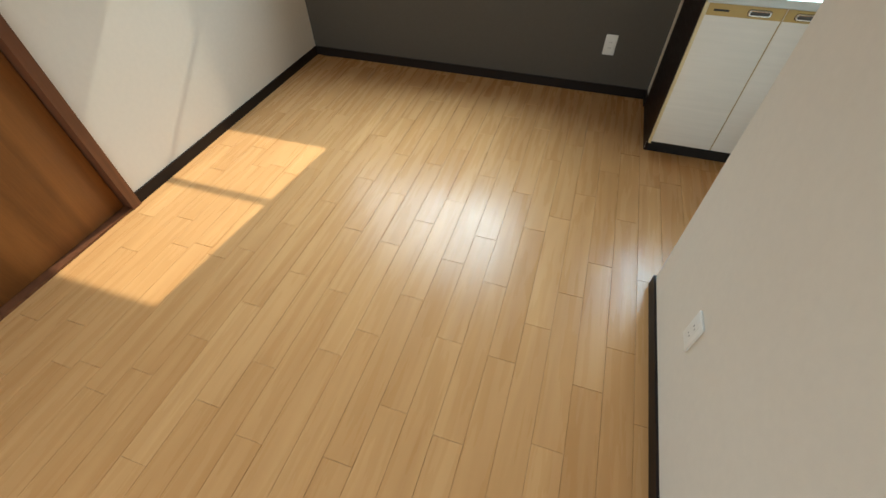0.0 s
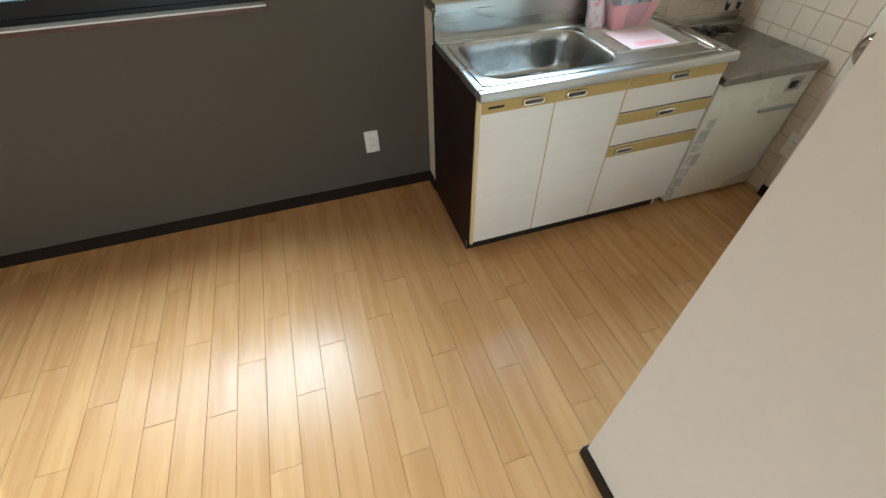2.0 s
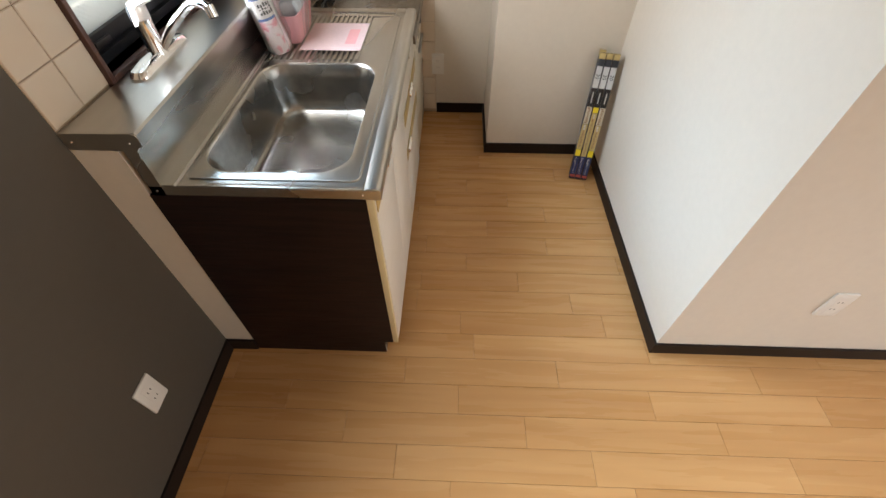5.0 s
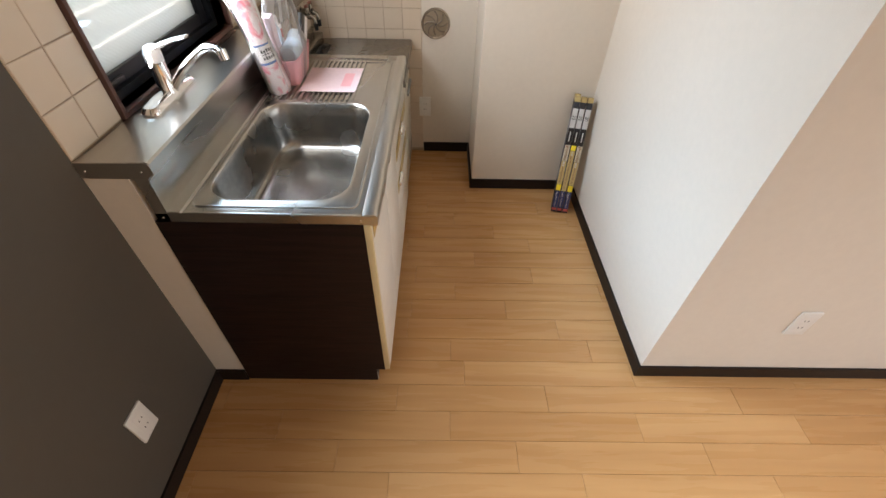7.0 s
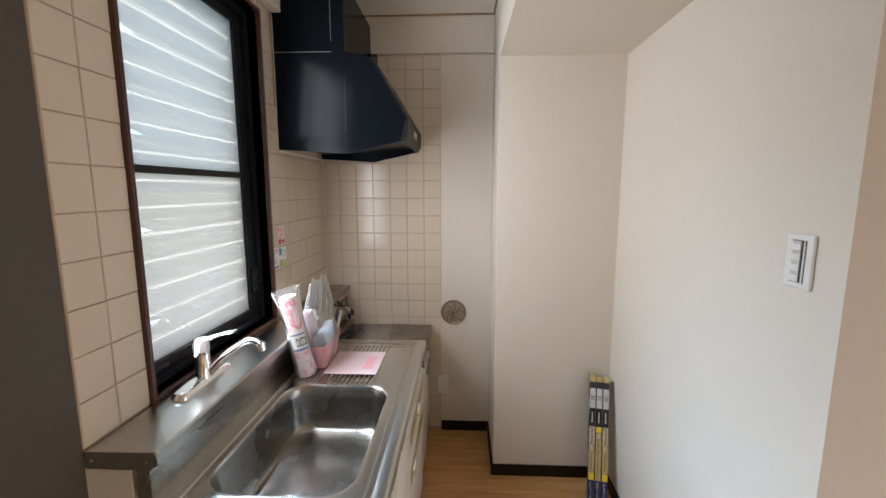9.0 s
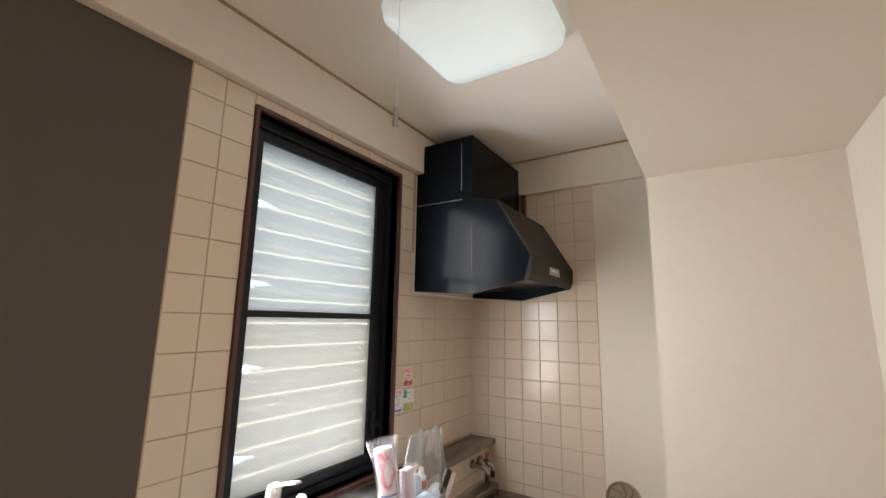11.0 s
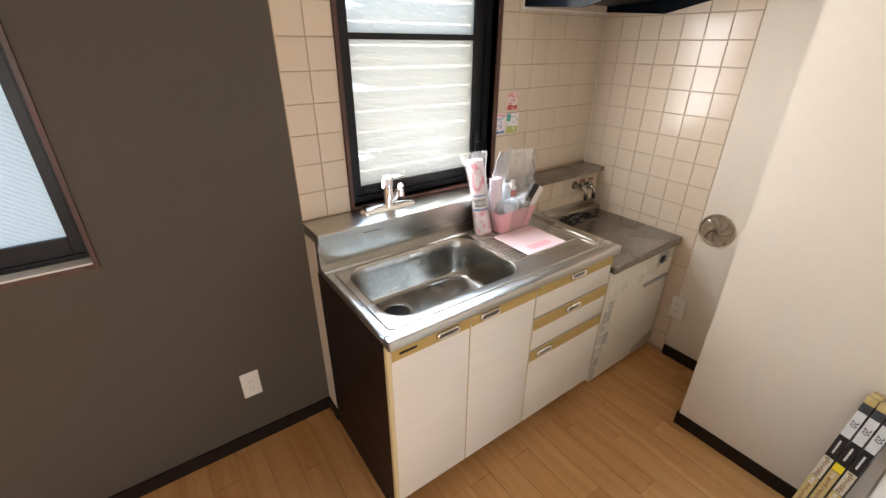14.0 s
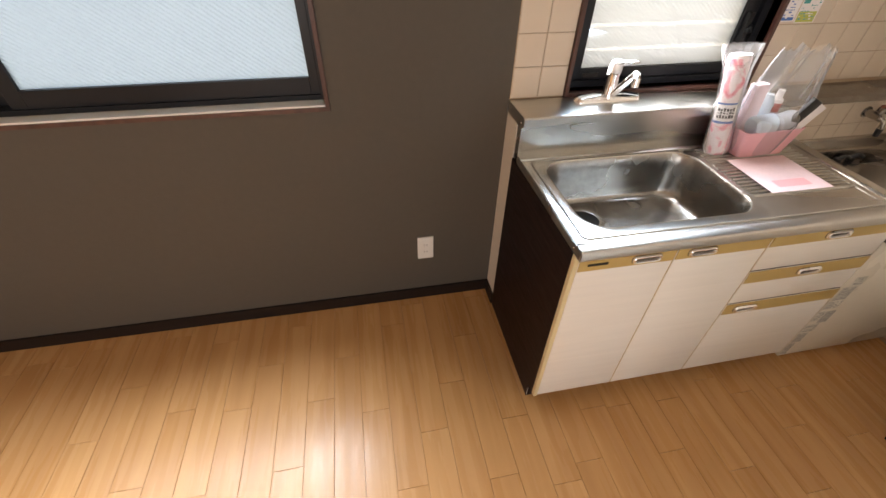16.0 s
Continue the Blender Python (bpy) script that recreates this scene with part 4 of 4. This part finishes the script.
loft(bm, [[(FX + x, FY + y + dy, FZ + z) for x, y in rounded(-a, a, -a, a, a * 0.98, 6)] for a, z, dy in
          ((0.0215, 0.094, 0), (0.0225, 0.099, 0), (0.0225, 0.120, -0.001), (0.019, 0.133, -0.003), (0.011, 0.139, -0.006))], True, True)
loft(bm, [[(FX + c * w, FY - yy, FZ + z + h * q) for c, q in ((-1, 0), (-0.7, 0.8), (0.7, 0.8), (1, 0), (0.7, -0.8), (-0.7, -0.8))] for yy, z, w, h in
          ((0.0, 0.124, 0.016, 0.011), (0.030, 0.138, 0.013, 0.008), (0.070, 0.152, 0.014, 0.005), (0.106, 0.160, 0.0145, 0.004))], True, True)
part("lever", bm, LEVER, tap, smooth=True)

# ---- gas and water taps behind the cooker place ----
TAPKNOB = material("tap_knob", (0.22, 0.07, 0.04), 0.35)
gt = thing("gas_tap", "small chrome double tap with dark knobs under the shelf", "tap")
for x in (1.474, 1.542):
    bm = bmesh.new()
    cyl(bm, (x, APRON_Y, 0.862), (x, APRON_Y - 0.008, 0.862), 0.024, 0.022)
    part("flange", bm, TAPMETAL, gt, smooth=True)
    bm = bmesh.new()
    tube(bm, [(x, APRON_Y - 0.004, 0.862), (x, -0.158, 0.862), (x, -0.172, 0.862)], [0.015, 0.015, 0.017], 16)
    part("tap_body", bm, TAPMETAL, gt, smooth=True)
    bm = bmesh.new()
    cyl(bm, (x, -0.158, 0.862), (x, -0.160, 0.898), 0.010)
    part("stem", bm, TAPMETAL, gt, smooth=True)
    bm = bmesh.new()
    tube(bm, arc([(x, -0.168, 0.860), (x + 0.002, -0.186, 0.850), (x + 0.004, -0.190, 0.822)]), [0.012] * 3 + [0.010] * 40, 12)
    part("spout", bm, TAPMETAL, gt, smooth=True)
bm = bmesh.new()
tube(bm, [(1.474, -0.152, 0.862), (1.542, -0.152, 0.862)], 0.012, 12)
part("crossbar", bm, TAPMETAL, gt, smooth=True)
for x in (1.474, 1.542):
    bm = bmesh.new()
    box(bm, x - 0.016, x + 0.016, -0.166, -0.152, 0.898, 0.909, 0.003)
    part("knob", bm, TAPKNOB, gt, "reddish brown tap knob", smooth=True)
    bm = bmesh.new()
    cyl(bm, (x + 0.004, -0.190, 0.826), (x + 0.004, -0.191, 0.795), 0.012, 0.009, 12)
    part("nozzle", bm, BLACK, gt, "dark rubber nozzle", smooth=True)
bm = bmesh.new()
for x, y in ((1.36, -0.200), (1.43, -0.195)):
    cyl(bm, (x, y, 0.672), (x, y, 0.712), 0.014)
    tube(bm, arc([(x, y, 0.708), (x + 0.015, y - 0.01, 0.724), (x + 0.035, y - 0.015, 0.714)]), 0.008)
tagged(part("gas_valve", bm, BLACK, None, "dark gas valves in the recess of the gas cabinet", smooth=True), category="gas valve")

# ---- stickers on the tiles ----
for x0, x1, z0, z1, mat, name in ((1.018, 1.087, 1.279, 1.364, PALEPINK, "pink"), (0.953, 1.013, 1.177, 1.272, PAPER, "blue and white"), (1.019, 1.100, 1.172, 1.268, PAPER, "green and white")):
    st = thing("tile_sticker", "small " + name + " notice sticker on the tiles", "sticker", "notice stickers on the tiles")
    boxpart("sheet", (x0, x1, -0.0062, -0.0046, z0, z1), mat, st)
    h = z1 - z0
    srng = random.Random(name)
    for a, b, m2 in {"pink": ((0.05, 0.30, REDPRINT), (0.70, 0.92, PINKPRINT)), "blue and white": ((0.03, 0.14, BLUEPRINT), (0.86, 0.96, PINKPRINT)),
                     "green and white": ((0.02, 0.36, GREENPRINT), (0.62, 0.97, TEALPRINT))}[name]:
        right = x1 - 0.004 if m2 is not TEALPRINT else x0 + 0.028
        boxpart("colour_field", (x0 + 0.003, right, -0.0066, -0.0062, z0 + a * h, z0 + b * h), m2, st)
    ink = {"pink": REDPRINT, "blue and white": BLUEPRINT, "green and white": TEALPRINT}[name]
    for k in range(9):
        zz, xx = z0 + h * (0.10 + k * 0.088), x0 + 0.008
        while xx < x1 - 0.012:
            w = srng.uniform(0.003, 0.012)
            if srng.random() < 0.75:
                boxpart("print", (xx, min(xx + w, x1 - 0.007), -0.0070, -0.0066, zz, zz + srng.uniform(0.002, 0.005)), srng.choice((ink, ink, PAPER)), st)
            xx += w + 0.003

# ---- soap pack, basket and leaflet on the drainboard ----
SZ = DZ - 0.0020
basket = thing("pink_basket", "small pink plastic basket filled with wrapped dish goods", "basket")
bm = bmesh.new()
loft(bm, [[(x, y, z) for x, y in rounded(-a, a, -b, b, 0.016, 4)] for a, b, z in ((0.095, 0.048, 0), (0.120, 0.062, 0.094), (0.122, 0.064, 0.098), (0.118, 0.060, 0.098), (0.093, 0.046, 0.004))], True, True)
part("tub", bm, PINK, basket, smooth=True)
BASKET = pose(0.855, -0.235, SZ, 0, 0, 2)
basket.matrix_world = BASKET
roll = thing("wrapped_roll", "tall pink and white wrapped roll pack leaning beside the basket", "packaged roll")
for name, a, b, mat in (("lower", 0, 0.110, FLOWER), ("ribbon", 0.110, 0.118, BLUEPRINT), ("label", 0.118, 0.172, PAPER), ("ribbon", 0.172, 0.178, BLUEPRINT), ("upper", 0.178, 0.312, FLOWER), ("cap", 0.312, 0.322, PAPER)):
    bm = bmesh.new()
    cyl(bm, (0, 0, a), (0, 0, b), 0.034 if name != "cap" else 0.032, n=28)
    part(name, bm, mat, roll, smooth=True)
for k in range(6):
    a = radians(-128 + 15 * k)
    for z, h in ((0.128, 0.012), (0.143, 0.006), (0.151, 0.012)):
        bm = bmesh.new()
        box(bm, -0.003, 0.003, -0.0349, -0.0338, z, z + h - 0.002 * ((k + int(z * 1000)) % 3))
        bmesh.ops.transform(bm, matrix=pose(0, 0, 0, 0, 0, math.degrees(a) + 90), verts=bm.verts[:])
        part("print", bm, BLACK, roll, "black printed mark")
up = Vector((-0.024, 0.053, 0.32)).normalized()
back = (Vector((0.62, 0.78, 0)) - up * up.dot(Vector((0.62, 0.78, 0)))).normalized()
roll.matrix_world = Matrix.Translation((0.711, -0.233, SZ)) @ Matrix((back.cross(up), back, up)).transposed().to_4x4()
goods = thing("wrapped_goods", "pale blue sponges, small bottle and packets filling the pink basket", "dish goods")
SPONGE = material("pale_blue_sponge", (0.50, 0.57, 0.62), 0.8, bump=0.4)
GREY = material("grey_sponge", (0.40, 0.42, 0.44), 0.8, bump=0.4)
for p, q, r, mat in (((-0.085, -0.030, 0.105), (-0.005, -0.034, 0.115), 0.034, SPONGE), ((0.010, -0.028, 0.105), (0.090, -0.020, 0.118), 0.032, GREY)):
    bm = bmesh.new()
    p, q = Vector(p), Vector(q)
    w = (q - p).normalized() * 0.008
    tube(bm, [p, p + w, q - w, q], [r * 0.8, r, r, r * 0.8], 20)
    part("sponge", bm, mat, goods, smooth=True)
for x, y, w, d, h, tx, ty, mat, lab in ((-0.066, 0.010, 0.050, 0.030, 0.222, 2, -3, PALEPINK, "pale pink packet"), (0.012, -0.034, 0.042, 0.014, 0.205, -6, 26, BLACK, "black and white packet"),
                                   (0.040, -0.036, 0.036, 0.014, 0.190, -6, 30, PAPER, "white packet")):
    bm = bmesh.new()
    box(bm, -w / 2, w / 2, -d / 2, d / 2, 0, h, 0.002)
    bmesh.ops.transform(bm, matrix=pose(x, y, 0.012, -tx, ty, 0), verts=bm.verts[:])
    o = part("packet", bm, mat, goods, lab, smooth=True)
    if mat is BLACK:
        for k in range(3):
            bm = bmesh.new()
            box(bm, -0.012, 0.012, -0.0068, -0.0060, h - 0.03 - k * 0.03, h - 0.018 - k * 0.03)
            bmesh.ops.transform(bm, matrix=pose(x, y, 0.012, -tx, ty, 0), verts=bm.verts[:])
            part("print", bm, PAPER, o)
bm = bmesh.new()
tube(bm, [(0.0, 0.030, 0.012), (0.0, 0.030, 0.160), (0.0, 0.030, 0.185), (0.0, 0.030, 0.190)], [0.024, 0.024, 0.014, 0.013], 20)
o = part("bottle", bm, SPONGE, goods, "grey-white small bottle", smooth=True)
bm = bmesh.new()
cyl(bm, (0.045, 0.034, 0.012), (0.046, 0.034, 0.170), 0.021, 0.019, 16)
cyl(bm, (0.046, 0.034, 0.170), (0.046, 0.034, 0.200), 0.012, 0.010, 16)
o = part("small_bottle", bm, PAPER, goods, "small white bottle with a red label", smooth=True)
bm = bmesh.new()
cyl(bm, (0.0456, 0.034, 0.128), (0.0458, 0.034, 0.158), 0.0206, 0.0202, 16)
part("label", bm, REDPRINT, o, "red label", smooth=True)
goods.matrix_world = BASKET
bag = thing("clear_bag", "crumpled clear film bag standing open round the pink basket", "plastic bag")
brng = random.Random(11)
bm = bmesh.new()
loops = []
for z, a, b, dx in ((0.001, 0.098, 0.052, 0.0), (0.05, 0.116, 0.062, 0.0), (0.11, 0.130, 0.068, 0.003), (0.17, 0.128, 0.060, 0.010), (0.23, 0.122, 0.045, 0.015), (0.29, 0.112, 0.032, 0.020), (0.345, 0.100, 0.020, 0.022)):
    ring_pts = []
    for k in range(40):
        t = 2 * math.pi * k / 40
        r = 1 + brng.uniform(-0.05, 0.05) * (1 + z * 4)
        ring_pts.append((dx + a * math.cos(t) * r, b * math.sin(t) * r, z + (brng.uniform(-0.02, 0.012) if z > 0.3 else 0)))
    loops.append(ring_pts)
loft(bm, loops, True, False)
part("film", bm, FILM, bag, smooth=True)
bag.matrix_world = BASKET
bag_b = thing("clear_bag", "tight clear film sleeve over the pink roll pack", "plastic bag")
bm = bmesh.new()
loops = []
for z, a in ((0.001, 0.036), (0.02, 0.042), (0.10, 0.038), (0.20, 0.037), (0.28, 0.041), (0.315, 0.048), (0.340, 0.054), (0.352, 0.056)):
    loops.append([(a * math.cos(2 * math.pi * k / 32) * (1 + brng.uniform(-0.05, 0.05)), a * (1 if z < 0.29 else 0.5) * math.sin(2 * math.pi * k / 32) * (1 + brng.uniform(-0.05, 0.05)), z) for k in range(32)])
loft(bm, loops, True, False)
part("film", bm, FILM, bag_b, smooth=True)
bag_b.matrix_world = roll.matrix_world.copy()
leaf = thing("leaflet", "pale pink printed leaflet lying flat on the drainboard", "leaflet")
boxpart("sheet", (0.712, 0.940, -0.503, -0.295, SZ + 0.0002, SZ + 0.0008), PALEPINK, leaf)
boxpart("print", (0.762, 0.885, -0.478, -0.440, SZ + 0.0008, SZ + 0.0012), PINKPRINT, leaf)

# ---- floor planks ----
PITCH, LEN = 0.1035, 0.625
KNOWN = {-10: (.903,), -9: (.743, 1.111), -8: (1.287,), -7: (1.0,), -6: (.715, 1.27), -5: (.90, 1.572), -4: (.705, 1.123), -3: (.694, 1.334), -2: (.876, 1.446), -1: (.929, 1.586),
         0: (.674, 1.233, 1.95), 1: (.268, .871, 1.548, 2.136), 2: (.488, 1.098, 1.75, 2.376), 3: (.67, 1.305, 1.94), 4: (.155, .849, 1.42, 2.118), 5: (1.179, 1.79, 2.447),
         6: (1.541, 2.102), 7: (1.723, 2.409), 8: (1.338, 1.958, 2.617), 9: (1.526, 2.165), 10: (1.706, 2.284), 11: (1.37, 2.024, 2.645), 12: (1.674, 2.404),
         13: (1.307, 1.99, 2.588), 14: (1.534, 2.19, 2.814), 15: (1.736, 2.385), 16: (2.564,), 17: (2.015, 2.673), 19: (2.635,)}
rng = random.Random(4)
plank_meshes = {}
for k in range(-17, 24):
    xa, xb = -0.0203 - PITCH * (k + 1), -0.0203 - PITCH * k
    xa, xb = max(xa, LEFT), min(xb, FAR)
    if xb - xa < 0.01:
        continue
    ends = list(KNOWN.get(k, (rng.uniform(0.1, 0.7),)))
    while ends[0] > 0:
        ends.insert(0, ends[0] - LEN)
    last = 4.2 if xa < RIGHT else 1.603
    while ends[-1] < last:
        ends.append(ends[-1] + LEN)
    for a, b in zip(ends, ends[1:]):
        a, b = max(a, 0.0), min(b, last)
        if b - a < 0.02:
            continue
        w, h = round(xb - xa, 4), round(b - a, 4)
        if (w, h) not in plank_meshes:
            bm = bmesh.new()
            g, e = 0.0004, 0.0012
            lo = [(g, g), (w - g, g), (w - g, h - g), (g, h - g)]
            hi = [(e, e), (w - e, e), (w - e, h - e), (e, h - e)]
            loft(bm, [[(x, y, -0.003) for x, y in lo], [(x, y, -0.0010) for x, y in lo], [(x, y, 0.0) for x, y in hi]], False, True)
            bmesh.ops.recalc_face_normals(bm, faces=bm.faces[:])
            me = bpy.data.meshes.new("plank")
            bm.to_mesh(me)
            bm.free()
            me.materials.append(PLANK)
            plank_meshes[(w, h)] = me
        ob = new("plank", plank_meshes[(w, h)])
        ob.parent = floor
        ob.location = (xa, -b, 0)
        ob.rotation_euler = (radians(rng.uniform(-0.05, 0.05)), radians(rng.uniform(-0.22, 0.22)), 0)

# ---- wall tiles ----
tile_meshes = {}
tilt_rng = random.Random(12)


def tile(w, h, parent, m):
    key = (round(w, 3), round(h, 3))
    if key not in tile_meshes:
        bm = bmesh.new()
        g, e = 0.0010, 0.0028
        loft(bm, [[(x, y, z) for x, y in ((i, i), (w - i, i), (w - i, h - i), (i, h - i))] for i, z in ((g, 0.0), (g, 0.0028), (e, 0.0045))], False, True)
        bmesh.ops.recalc_face_normals(bm, faces=bm.faces[:])
        me = bpy.data.meshes.new("tile")
        bm.to_mesh(me)
        bm.free()
        me.materials.append(TILE)
        tile_meshes[key] = me
    ob = new("tile", tile_meshes[key])
    ob.parent = parent
    ob.matrix_world = m @ pose(0, 0, 0, tilt_rng.uniform(-0.35, 0.35), tilt_rng.uniform(-0.35, 0.35), 0)
    return ob


TV, TH = 0.1042, 0.1040
rows = [0.958 + TV * k for k in range(0, 14)]
for k in range(13):
    z0, z1 = rows[k], min(rows[k + 1], BEAM_Z)
    xs = [0.001, 0.100, 0.198]
    if z1 > 2.2527:
        xs += [0.198 + 0.1077 * i for i in range(1, 8)]
        spans = list(zip(xs, xs[1:]))
        if k == 12:
            for a, b in spans[2:]:
                tile(b - a, z1 - 2.2535, wall_north_b, pose(a, 0, 2.2535) @ FACE_S)
            spans = spans[:2]
    else:
        spans = list(zip(xs, xs[1:]))
    for a, b in spans:
        tile(b - a, z1 - z0, wall_north_b, pose(a, 0, z0) @ FACE_S)
    for i in range(7):
        a, b = 0.9525 + TH * i, 0.9525 + TH * (i + 1)
        if b > HX0 + 0.02 and z0 > 1.80:
            continue
        tile(min(b, FAR) - a, z1 - z0, wall_north_b, pose(a, 0, z0) @ FACE_S)
for i in range(6):
    for z0, z1 in ((0.9195 - 0.104, 0.9195), (0.9195 - 0.208, 0.9195 - 0.104)):
        a = 1.096 + 0.0965 * i
        tile(0.0965, z1 - z0, apron, pose(a, APRON_Y, z0) @ FACE_S)
for k in range(-9, 13):
    z0, z1 = max(0.958 + TV * k, 0.004), min(0.958 + TV * (k + 1), BEAM_Z)
    for i in range(7):
        a, b = 0.7105 - 0.1015 * (i + 1), 0.7105 - 0.1015 * i
        if z1 < 0.93 and b < 0.12:
            continue
        if z0 > 1.80 and b < 0.35:
            continue
        tile(b - a, z1 - z0, wall_far, pose(FAR, -a, z0, 0, 0, -90) @ FACE_S)
structure("tile_backing", [(FAR - 0.0008, FAR, -0.7105, 0, 0, BEAM_Z), (1.092, FAR, APRON_Y - 0.0008, APRON_Y, 0.6, APRON_TOP)], GROUT, "tan tile joints")
